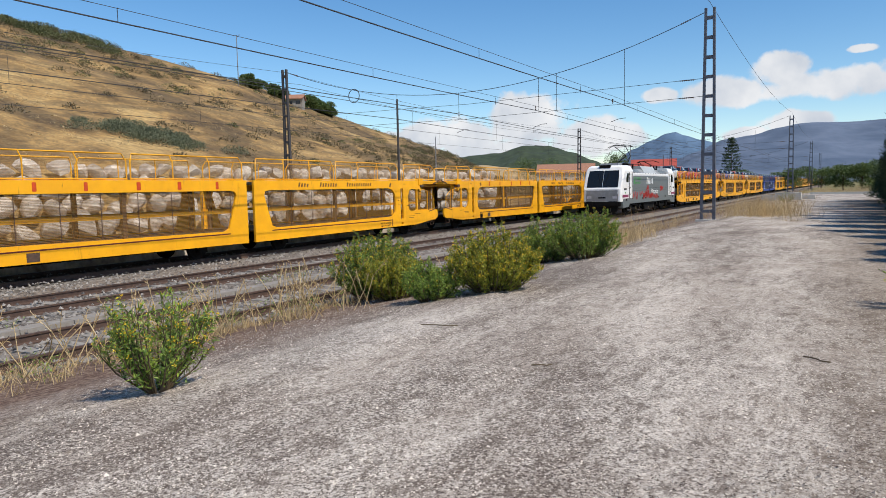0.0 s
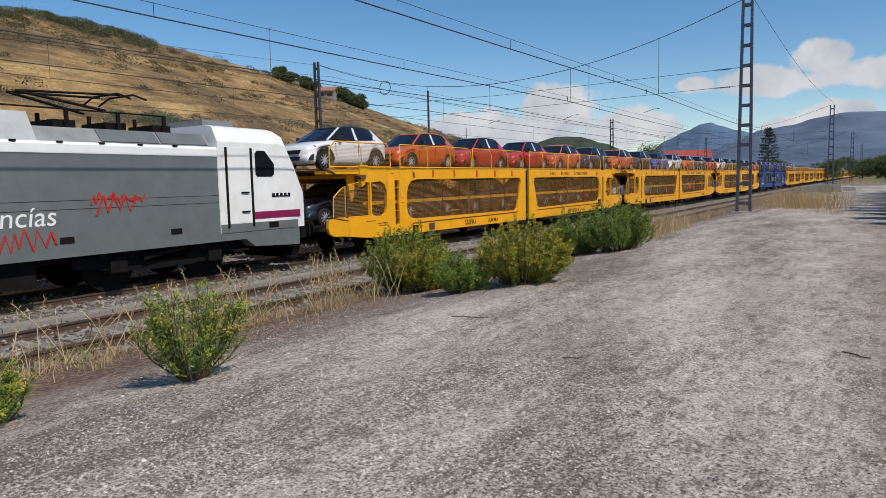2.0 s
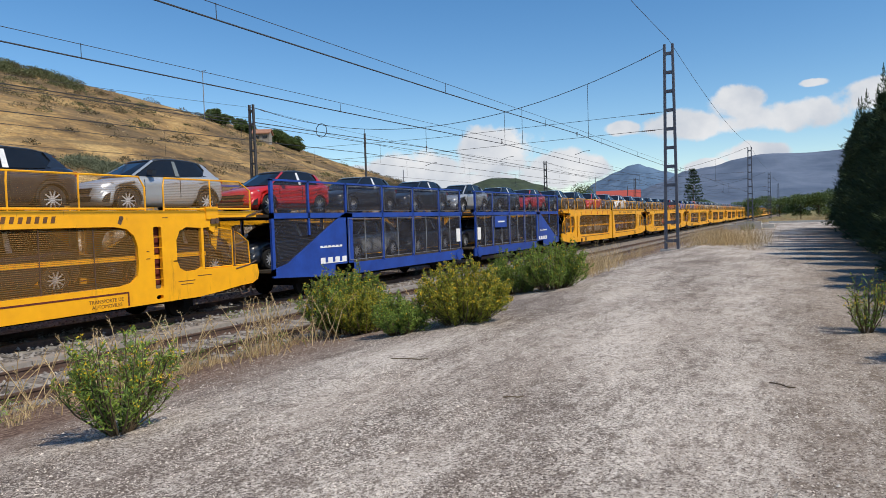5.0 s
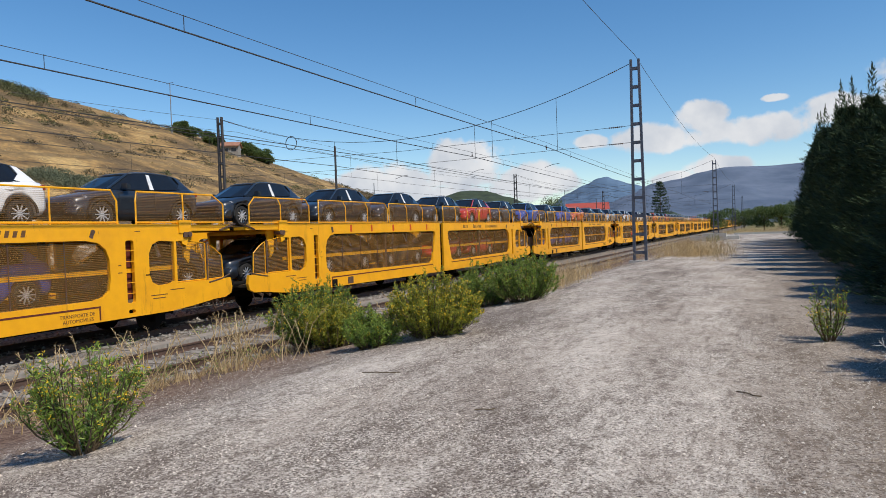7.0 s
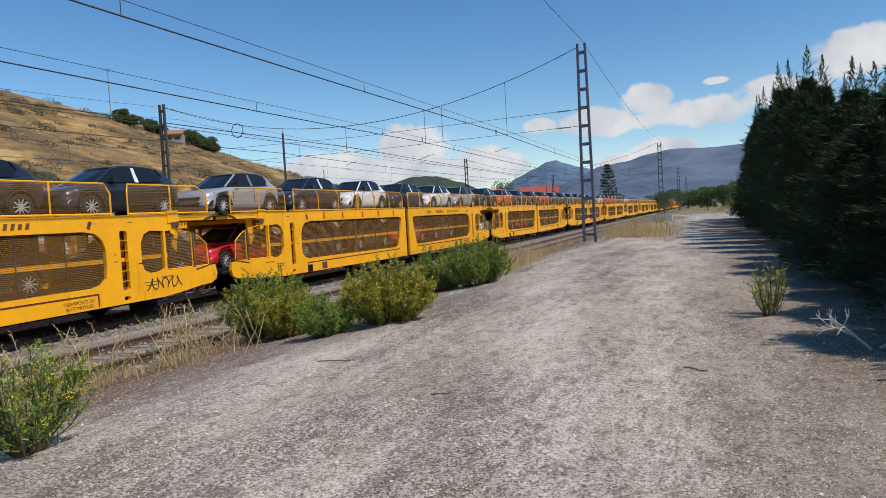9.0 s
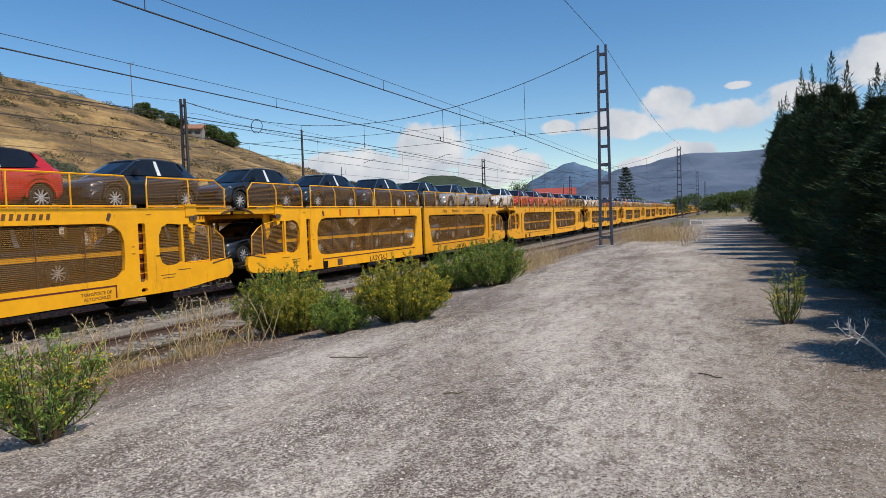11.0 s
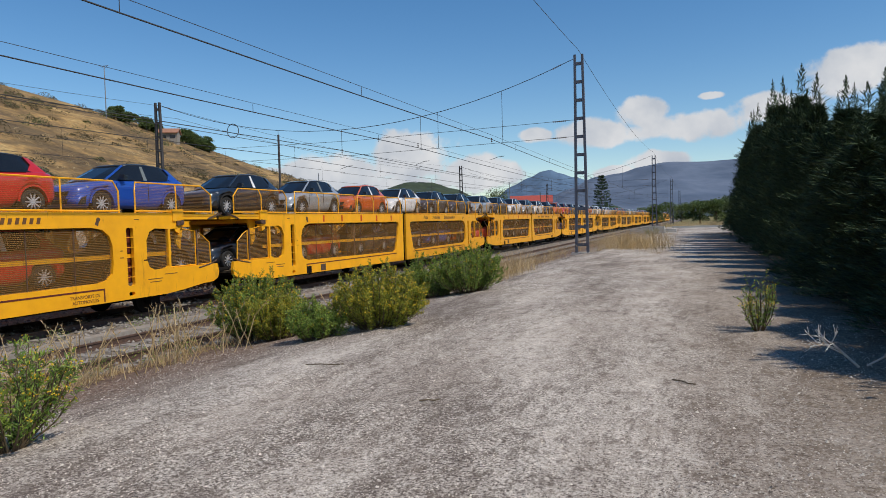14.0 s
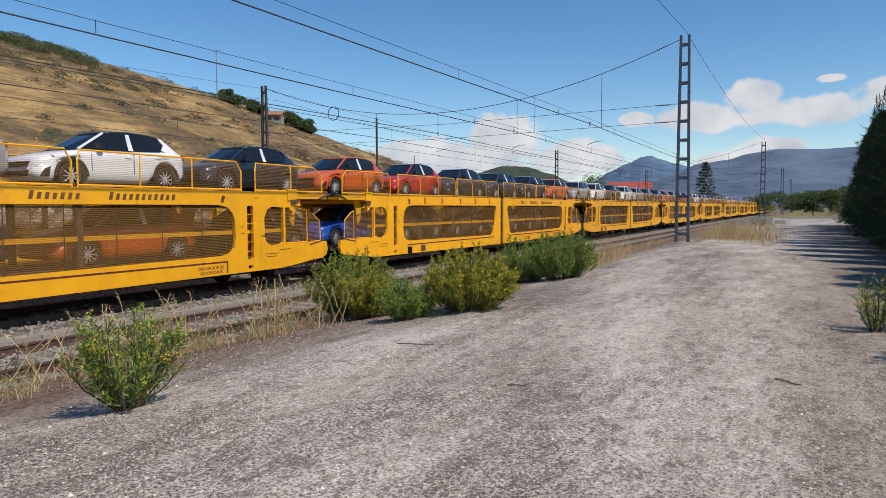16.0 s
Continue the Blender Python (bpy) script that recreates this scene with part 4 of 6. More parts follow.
def blue_wagon():
    w = empty("blue_car_carrier_wagon", "blue double-deck car carrier wagon with grey mesh panels", "railway wagon", "car carrier wagons")
    L = WAGON
    for m_ in (0, 1):
        fl = (lambda y: L - y) if m_ else (lambda y: y)

        def bx(g, x0, y0, z0, x1, y1, z1):
            a, b = sorted((fl(y0), fl(y1)))
            return g.box(x0, a, z0, x1, b, z1)
        for sx in (1, -1):
            xa, xb = sorted((sx * 1.40, sx * 1.48))
            for y in (4.15, 6.5, 8.8, 11.1, 13.2):
                part("upright", bx(Geo(), xa, y - .045, 0.9, xb, y + .045, 3.75), BLUE, w)
            part("sill", bx(Geo(), xa, 3.4, 0.55, xb, 13.4, 0.95), BLUE, w)
            part("mid_beam", bx(Geo(), xa, 0.3, 2.55, xb, 13.4, 2.72), BLUE, w)
            part("top_rail", bx(Geo(), xa, 0.3, 3.70, xb, 13.4, 3.76), BLUE, w)
            part("nose_plate", Geo().prism([(fl(0.3), 1.0), (fl(0.3), 0.75), (fl(3.6), 0.55), (fl(4.5), 0.6), (fl(4.5), 2.7), (fl(4.0), 2.7), (fl(1.0), 1.15)], 0, xa, xb), BLUE, w)
            part("end_post", bx(bx(Geo(), xa, 0.3, 0.8, xb, 0.42, 3.75), xa, 2.05, 2.0, xb, 2.13, 3.75), BLUE, w)
            g = bx(Geo(), sx * 1.435, 0.35, 1.0, sx * 1.44, 13.2, 3.7)
            part("mesh_panel", g, SCREEN_BLUE, w, "grey perforated panel")
            gg = Geo()
            for y in (5.3, 7.6, 9.9, 12.1):
                gg.tube((sx * 1.46, fl(y), 1.0), (sx * 1.46, fl(y), 2.55), 0.02, 5)
            for y0, y1 in ((4.25, 6.4), (6.6, 8.7), (8.9, 11.0), (11.2, 13.1)):
                for z0, z1 in ((1.05, 2.5), (2.8, 3.65)):
                    gg.path([(sx * 1.49, fl(y0), z0), (sx * 1.49, fl(y1), z0), (sx * 1.49, fl(y1), z1), (sx * 1.49, fl(y0), z1), (sx * 1.49, fl(y0), z0)], 0.014, 4)
            part("panel_frames", gg, STEEL, w, "pale grey panel frames")
        part("upper_deck", bx(Geo(), -1.4, 0.3, 2.6, 1.4, 13.5, 2.68), DECK, w)
        part("lower_deck", bx(Geo(), -1.38, 0.3, 0.9, 1.38, 13.5, 0.98), DECK, w)
        part("underframe", bx(Geo(), -1.0, 2, 0.42, 1.0, 13.0, 0.9), DARK, w)
        wheelset(0.4, w, fl(2.4)), wheelset(0.4, w, fl(11.8))
        for y in (12.9,):
            part("pivot_cover", Geo().tube((1.46, fl(y), 0.75), (1.53, fl(y), 0.75), 0.26, 16), BLUE, w)
        bar_word(w, "marking_bar", 1.485, min(fl(2.6), fl(3.9)), max(fl(2.6), fl(3.9)), 1.55, 1.62, WHITE, 6, "white plain bars")
        bar_word(w, "marking_bar", 1.485, min(fl(2.6), fl(4.2)), max(fl(2.6), fl(4.2)), 1.02, 1.22, WHITE, 4, "white plain bars")
        part("notice_board", Geo().box(1.49, fl(12.9) - .2, 1.35, 1.50, fl(12.9) + .2, 1.95), WHITE, w, "white notice plate")
    part("logo_plate", Geo().box(1.49, 17.2, 1.9, 1.505, 18.8, 2.5), BLUE, w)
    part("logo_bar", Geo().box(1.505, 17.6, 2.16, 1.512, 18.5, 2.24), WHITE, w)
    part("coupling", Geo().box(-0.06, -.3, 0.9, 0.06, 0.7, 1.05).box(-0.06, L - .7, 0.9, 0.06, L + .3, 1.05).box(-0.3, 13.3, 0.7, 0.3, L - 13.3, 1.0), DARK, w)
    return w


def locomotive():
    lo = empty("electric_locomotive", "white and grey electric locomotive with purple stripe and red graffiti", "locomotive")
    L = 18.75

    def ring(y, hw, zb, zs, zt, ht):
        return [(-hw, y, zb), (hw, y, zb), (hw, y, zs), (ht + .1, y, zt - .06), (ht - .12, y, zt), (-ht + .12, y, zt), (-ht - .1, y, zt - .06), (-hw, y, zs)]
    rings = [ring(0.0, 1.34, 1.12, 1.95, 2.08, 1.24), ring(0.08, 1.42, 1.12, 2.0, 2.18, 1.30), ring(0.38, 1.47, 1.12, 2.6, 2.86, 1.30),
             ring(0.78, 1.49, 1.12, 3.36, 3.70, 1.24), ring(1.08, 1.49, 1.12, 3.44, 3.85, 1.2), ring(3.1, 1.49, 1.12, 3.44, 3.87, 1.2)]
    back = [[(x, L - y, z) for x, y, z in r] for r in reversed(rings)]
    for name, rg in (("front_cab", rings), ("rear_cab", back)):
        part(name, Geo().loft(rg), WHITE, lo, "white cab with sloping nose")
    part("body", Geo().prism([(x, z) for x, z in [(-1.47, 1.12), (1.47, 1.12), (1.47, 3.24), (1.42, 3.30), (-1.42, 3.30), (-1.47, 3.24)]], 1, 3.1, L - 3.1), WHITE, lo)
    part("grey_side", Geo().box(1.468, 3.12, 1.12, 1.482, L - 3.12, 3.06), GREY, lo, "grey side panel")
    part("grey_side", Geo().box(-1.482, 3.12, 1.12, -1.468, L - 3.12, 3.06), GREY, lo, "grey side panel")
    part("skirt", Geo().box(-1.48, 0.35, 0.92, 1.48, L - 0.35, 1.12).box(1.488, 0.4, 1.12, 1.496, 3.1, 1.34).box(1.488, L - 3.1, 1.12, 1.496, L - 0.4, 1.34), GREY, lo, "grey skirt")
    for fy in ((0.35, 2.0, 2.3), (L - 0.35, L - 2.0, L - 2.3)):
        part("skirt_end", Geo().prism([(fy[0], 0.62), (fy[1], 0.70), (fy[2], 0.92), (fy[0], 0.92)], 0, 1.1, 1.48), GREY, lo)
    # seams of the side
    g = Geo()
    for z in (1.9, 2.08):
        g.box(1.4815, 3.12, z, 1.4835, L - 3.12, z + 0.012)
    part("panel_seams", g, DARK, lo)
    for m_ in (0, 1):
        fl = (lambda y: L - y) if m_ else (lambda y: y)
        sg = -1 if m_ else 1

        for s in (-1, 1):
            def onface(u, y):
                z = 2.18 + (y - 0.08) * (0.68 / 0.30) if y < 0.38 else 2.86 + (y - 0.38) * (0.84 / 0.40)
                return Vector((u, fl(y), z))
            ps = []
            for u, y in ((s * 0.02, 0.09), (s * 1.18, 0.09), (s * 1.18, 0.38), (s * 1.12, 0.66), (s * 0.02, 0.66), (s * 0.02, 0.38)):
                ps.append(onface(u, y))
            off = Vector((0, -sg * 0.02, 0.012))
            part("windscreen", Geo().add([p + off for p in ps] + [p - off for p in ps], [(0, 1, 2, 5), (5, 2, 3, 4), (6, 11, 8, 7), (11, 10, 9, 8)] + [(i, (i + 1) % 6, (i + 1) % 6 + 6, i + 6) for i in range(6)]), GLASS, lo, "dark raked windscreen")
            a, b = onface(s * 0.12, 0.16) + off, onface(s * 0.42, 0.55) + off * 2
            part("wiper", Geo().tube(a, b, 0.015, 5), DARK, lo)
            part("headlight", Geo().box(s * 0.98 - .17, min(fl(-.02), fl(.08)), 1.36, s * 0.98 + .17, max(fl(-.02), fl(.08)), 1.56), CHROME, lo, "clear twin headlight")
            part("buffer", Geo().tube((s * 0.95, fl(0.3), 1.0), (s * 0.95, fl(-0.28), 1.0), 0.11, 10).box(s * 0.95 - .3, min(fl(-.34), fl(-.27)), 0.84, s * 0.95 + .3, max(fl(-.34), fl(-.27)), 1.16), DARK, lo, "black buffer")
            part("handrail", Geo().path([(s * 1.2, fl(-.02), 1.7), (s * 1.2, fl(-.07), 1.74), (s * 1.22, fl(-.06), 1.92), (s * 1.2, fl(.0), 1.95)], 0.018, 5), WHITE, lo)
        a, b = sorted((fl(-.012), fl(.02)))
        part("nose_panel", Geo().box(-1.22, a, 1.14, 1.22, b, 1.98), ROOFGREY, lo, "grey nose panel")
        part("number_bars", Geo().box(-.28, a - .004, 1.38, .28, b + .004, 1.48), DARK, lo)
        part("bumper", Geo().box(-1.35, min(fl(-.05), fl(.6)), 0.78, 1.35, max(fl(-.05), fl(.6)), 1.13), DARK, lo, "black bumper beam")
        part("plough", Geo().prism([(-1.2, 0.75), (1.2, 0.75), (1.0, 0.2), (-1.0, 0.2)], 1, fl(0.0), fl(0.25)), DARK, lo)
        a, b = sorted((fl(1.15), fl(1.75)))
        part("roof_lights", Geo().box(-.42, min(fl(.72), fl(1.0)), 3.66, .42, max(fl(.72), fl(1.0)), 3.88), DARK, lo)
        for sx in (1, -1):
            x0, x1 = sorted((sx * 1.485, sx * 1.5))
            win = [(1.24, 2.62), (1.32, 2.55), (1.84, 2.55), (1.90, 2.62), (1.90, 3.16), (1.82, 3.24), (1.56, 3.24), (1.24, 2.9)]
            part("cab_window", Geo().prism([(fl(y), z) for y, z in win], 0, x0, x1), GLASS, lo, "dark cab side window")
            part("stripe", Geo().box(x0, min(fl(.3), fl(2.0)), 1.42, x1 - .006 * (sx > 0), max(fl(.3), fl(2.0)), 1.62), PURPLE, lo, "purple stripe")
            for y in (2.04, 2.86):
                part("handrail", Geo().tube((sx * 1.5, fl(y), 1.25), (sx * 1.5, fl(y), 3.3), 0.035, 6), DARK, lo)
            part("door", Geo().prism(rounded(min(fl(2.1), fl(2.8)), 1.36, max(fl(2.1), fl(2.8)), 3.3, 0.08), 0, x0, x1 - .004 * (sx > 0)), WHITE, lo, "white cab door")
            part("door_handle", Geo().box(sx * 1.5 - .02, min(fl(2.16), fl(2.41)), 2.12, sx * 1.5 + .03, max(fl(2.16), fl(2.41)), 2.16).box(sx * 1.5 - .02, min(fl(2.16), fl(2.41)), 1.62, sx * 1.5 + .03, max(fl(2.16), fl(2.41)), 1.66), DARK, lo)
            g = Geo()
            for z in (0.3, 0.62, 0.94):
                g.box(sx * 1.15 if sx > 0 else -1.45, min(fl(2.2), fl(2.7)), z, sx * 1.45 if sx > 0 else -1.15, max(fl(2.2), fl(2.7)), z + .04)
                g.box(sx * 1.15 if sx > 0 else -1.45, min(fl(.35), fl(.75)), z - .05, sx * 1.45 if sx > 0 else -1.15, max(fl(.35), fl(.75)), z - .01)
            part("steps", g, DARK, lo)
            part("vent", Geo().box(x0, min(fl(1.15), fl(1.5)), 1.16, x1, max(fl(1.15), fl(1.5)), 1.32), DARK, lo)
        # bogie
        g = Geo()
        for s in (-1, 1):
            g.prism([(fl(2.2), 0.62), (fl(2.2), 0.82), (fl(3.6), 0.92), (fl(4.0), 0.6), (fl(5.0), 0.6), (fl(5.4), 0.92), (fl(6.8), 0.82), (fl(6.8), 0.62), (fl(5.2), 0.42), (fl(3.8), 0.42)], 0, s * 1.12 - .08, s * 1.12 + .08)
            for y in (3.2, 5.8):
                g.box(s * 1.22 - .1, fl(y) - .2, 0.45, s * 1.22 + .1, fl(y) + .2, 0.8)
                g.tube((s * 1.25, fl(y) - .35, .75), (s * 1.25, fl(y) - .35, 1.1), 0.1, 8)
                g.tube((s * 1.25, fl(y) + .35, .75), (s * 1.25, fl(y) + .35, 1.1), 0.1, 8)
            g.tube((s * 1.28, fl(4.0), .9), (s * 1.28, fl(5.2), .7), 0.07, 8)
        bg_ = part("bogie", g, DARK, lo, "grimy bogie frame")
        for y in (3.2, 5.8):
            wheelset(0.62, bg_, fl(y), 0.83)
    part("transformer_tank", Geo().box(-1.25, 7.7, 0.35, 1.25, 11.2, 1.0).box(-1.3, 7.2, .55, 1.3, 7.65, 1.0).box(-1.0, 1.2, 0.75, 1.0, L - 1.2, 1.12), DARK, lo, "dark underfloor tank")
    # roof
    cowl = [(-1.40, 3.29), (1.40, 3.29), (1.10, 3.62), (-1.10, 3.62)]
    part("roof_cowl", Geo().prism(cowl, 1, 3.2, 7.1).prism(cowl, 1, 11.3, L - 3.2), ROOFGREY, lo, "grey sloping roof cowl")
    part("roof_hood", Geo().prism([(-1.40, 3.30), (1.40, 3.30), (1.04, 3.90), (-1.04, 3.90)], 1, 7.0, 11.35), PALEGREY, lo, "pale grey roof hood")
    for y0, y1 in ((3.3, 4.35), (4.42, 5.65), (12.7, 14.1), (14.17, 15.45)):
        part("roof_grille", Geo().prism([(1.375, 3.335), (1.387, 3.345), (1.137, 3.62), (1.12, 3.61)], 1, y0, y1), GREY, lo, "dark grey louvred grille")
    part("roof_bolts", functools.reduce(lambda q, k: q.box(1.40, 3.6 + 0.9 * k, 3.27, 1.475, 3.72 + 0.9 * k, 3.31), range(13), Geo()), DARK, lo)
    g = Geo()
    for y in (3.6, 5.0, 8.4, 9.8, 12.4, 13.6, 14.8):
        g.box(-.5, y - .25, 3.60, .5, y + .25, 3.84)
        g.tube((.6, y, 3.6), (.6, y, 4.06), 0.05, 8)
        g.tube((-.6, y, 3.6), (-.6, y, 4.06), 0.05, 8)
    g.tube((.6, 3.6, 4.06), (.6, 14.8, 4.06), 0.02, 5)
    part("roof_gear", g, DARK, lo, "dark roof insulators and busbar")
    part("air_conditioner", Geo().box(-.7, 1.9, 3.86, .7, 2.9, 4.05).box(-.7, L - 2.9, 3.86, .7, L - 1.9, 4.05), STEEL, lo)
    # raised pantograph: single arm
    pg = Geo()
    kn = (0, 7.3, 4.78)
    for s in (-1, 1):
        pg.tube((s * .45, 5.4, 4.1), (s * .18, kn[1], kn[2]), 0.035, 6)
        pg.tube((s * .18, kn[1], kn[2]), (s * .42, 4.95, 5.42), 0.028, 6)
    pg.tube((0.12, 5.7, 4.1), (0.12, 7.45, 4.72), 0.025, 6)
    pg.box(-.6, 5.1, 4.02, .6, 6.9, 4.08)
    for u, v in ((-.5, 5.2), (.5, 5.2), (-.5, 6.8), (.5, 6.8)):
        pg.tube((u, v, 3.6), (u, v, 4.04), 0.06, 8)
    pg.tube((-.45, 4.95, 5.42), (.45, 4.95, 5.42), 0.025, 6)
    part("pantograph_arm", pg, DARK, lo, "raised single-arm pantograph")
    g = Geo()
    for y in (4.75, 5.15):
        g.path([(-.98, y, 5.36), (-.75, y, 5.5), (-.5, y, 5.55), (.5, y, 5.55), (.75, y, 5.5), (.98, y, 5.36)], 0.025, 5)
    g.tube((-.42, 4.7, 5.46), (-.42, 5.2, 5.46), .02, 5).tube((.42, 4.7, 5.46), (.42, 5.2, 5.46), .02, 5)
    part("pantograph_head", g, DARK, lo)
    # folded rear pantograph
    g = Geo()
    for s in (-1, 1):
        g.tube((s * .45, 13.4, 4.1), (s * .18, 11.6, 4.42), 0.035, 6).tube((s * .18, 11.6, 4.42), (s * .42, 13.8, 4.5), 0.028, 6)
    for y in (13.7, 14.1):
        g.path([(-.98, y, 4.36), (-.5, y, 4.52), (.5, y, 4.52), (.98, y, 4.36)], 0.025, 5)
    part("folded_pantograph", g, DARK, lo)
    # markings
    shape_word(lo, "operator_mark", 1.483, 7.44, 9.7, 2.42, 2.98, WHITE, 5, "white plain shapes of the operator's mark")
    bar_word(lo, "operator_mark", 1.502, 0.62, 1.35, 2.0, 2.1, DARK, 5, "small dark plain shapes")
    bar_word(lo, "operator_mark", -0.0 + 1.502, L - 1.35, L - 0.62, 2.0, 2.1, DARK, 5, "small dark plain shapes")
    words("Mercancías", 0.56, WHITE, lo, (1.484, 9.05, 1.60), "white lettering", 0.15)
    words("transporte", 0.38, GREEN, lo, (1.484, 3.9, 2.76), "green lettering")
    words("sostenible", 0.38, GREEN, lo, (1.484, 3.9, 2.42), "green lettering")
    words("2", 0.2, WHITE, lo, (1.503, 1.78, 1.45), "white figure")
    part("green_emblem", Geo().tube((1.483, 3.56, 2.56), (1.488, 3.56, 2.56), 0.17, 14).prism([(3.42, 2.7), (3.70, 2.7), (3.56, 3.0)], 0, 1.4835, 1.4885), GREEN, lo)
    part("green_emblem", Geo().tube((1.502, 0.98, 1.78), (1.508, 0.98, 1.78), 0.07, 10), GREEN, lo)
    g = Geo()
    random.seed(5)
    for y0, y1, z0, z1, step in ((3.15, 4.7, 1.25, 1.75, 0.24), (5.2, 6.2, 1.5, 1.8, 0.12), (6.3, 7.4, 1.3, 1.75, 0.10), (7.4, 8.3, 1.35, 1.95, 0.08), (7.6, 8.1, 1.95, 2.2, 0.06), (8.2, 9.9, 1.25, 1.6, 0.09), (10.0, 11.6, 1.2, 1.55, 0.11), (12.3, 13.6, 2.0, 2.15, 0.06), (12.4, 13.4, 1.75, 2.1, 0.14)):
        y, k, last, g = y0, 0, None, Geo()
        while y < y1:
            p = (1.4845, y, (z1 if k % 2 else z0) + random.uniform(-.1, .1))
            if last:
                g.tube(last, p, random.uniform(0.012, 0.034), 4)
            last, y, k = p, y + step * random.uniform(0.5, 1.5), k + 1
        part("graffiti", g, GRAFFITI, lo, "red spray-paint scrawl")
    for y in (6.1, 7.1, 11.6, 14.2):
        part("side_vent", Geo().box(1.481, y, 1.2, 1.488, y + .3, 1.34), DARK, lo)
    return lo


PURPLE = mat("purple_stripe", (0.27, 0.015, 0.09), 0.4)
GREEN = mat("green_lettering", (0.06, 0.36, 0.07), 0.6)
GRAFFITI = mat("red_spray", (0.55, 0.03, 0.02), 0.7)

# ---- cars on the decks ----
def car_paint(name, c, flake=0.0):
    m = mat(name, c, 0.3, flake, second=tuple(k * 0.93 for k in c), scale=1.0, coat=0.8)
    return m


PAINT = {"W": car_paint("white_car_paint", (0.8, 0.8, 0.8)), "O": car_paint("orange_car_paint", (0.6, 0.10, 0.012)), "R": car_paint("red_car_paint", (0.5, 0.016, 0.014)),
         "K": car_paint("black_car_paint", (0.016, 0.02, 0.028)), "B": car_paint("blue_car_paint", (0.012, 0.065, 0.36)), "S": car_paint("silver_car_paint", (0.46, 0.48, 0.5), 0.4)}
COLOUR = {"W": "white", "O": "orange", "R": "red", "K": "black", "B": "blue", "S": "silver"}
LAMP = mat("lamp_lens", (0.25, 0.26, 0.28), 0.15)
TAIL = mat("tail_lens", (0.3, 0.01, 0.01), 0.2)
FILM = mat("white_film", (0.75, 0.76, 0.77), 0.5)


def wheel_mesh():
    g = Geo()
    n = 20
    prof = [(0.21, 0.0), (0.30, 0.0), (0.318, 0.04), (0.318, 0.16), (0.30, 0.2), (0.21, 0.2)]
    for i in range(n):
        a = 2 * math.pi * i / n
        for r, x in prof:
            g.v.append((x, r * math.cos(a), r * math.sin(a)))
    m_ = len(prof)
    for i in range(n):
        for j in range(m_):
            g.f.append((i * m_ + j, ((i + 1) % n) * m_ + j, ((i + 1) % n) * m_ + (j + 1) % m_, i * m_ + (j + 1) % m_))
    g.tube((0.05, 0, 0), (0.10, 0, 0), 0.215, 14)
    me = mesh_of("tyre", g, TYRE)
    r = Geo()
    for k in range(10):
        a = 2 * math.pi * k / 10
        for da in (0,):
            c, s = math.cos(a + da), math.sin(a + da)
            r.tube((0.175, 0.03 * c, 0.03 * s), (0.175, 0.22 * c, 0.22 * s), 0.019, 4)
    r.tube((0.13, 0, 0), (0.185, 0, 0), 0.06, 8)
    r.path([(0.18, 0.222 * math.cos(k * math.pi / 10), 0.222 * math.sin(k * math.pi / 10)) for k in range(21)], 0.018, 4)
    rim = mesh_of("rim", r, CHROME)
    return me, rim


TYRE_ME, RIM_ME = wheel_mesh()


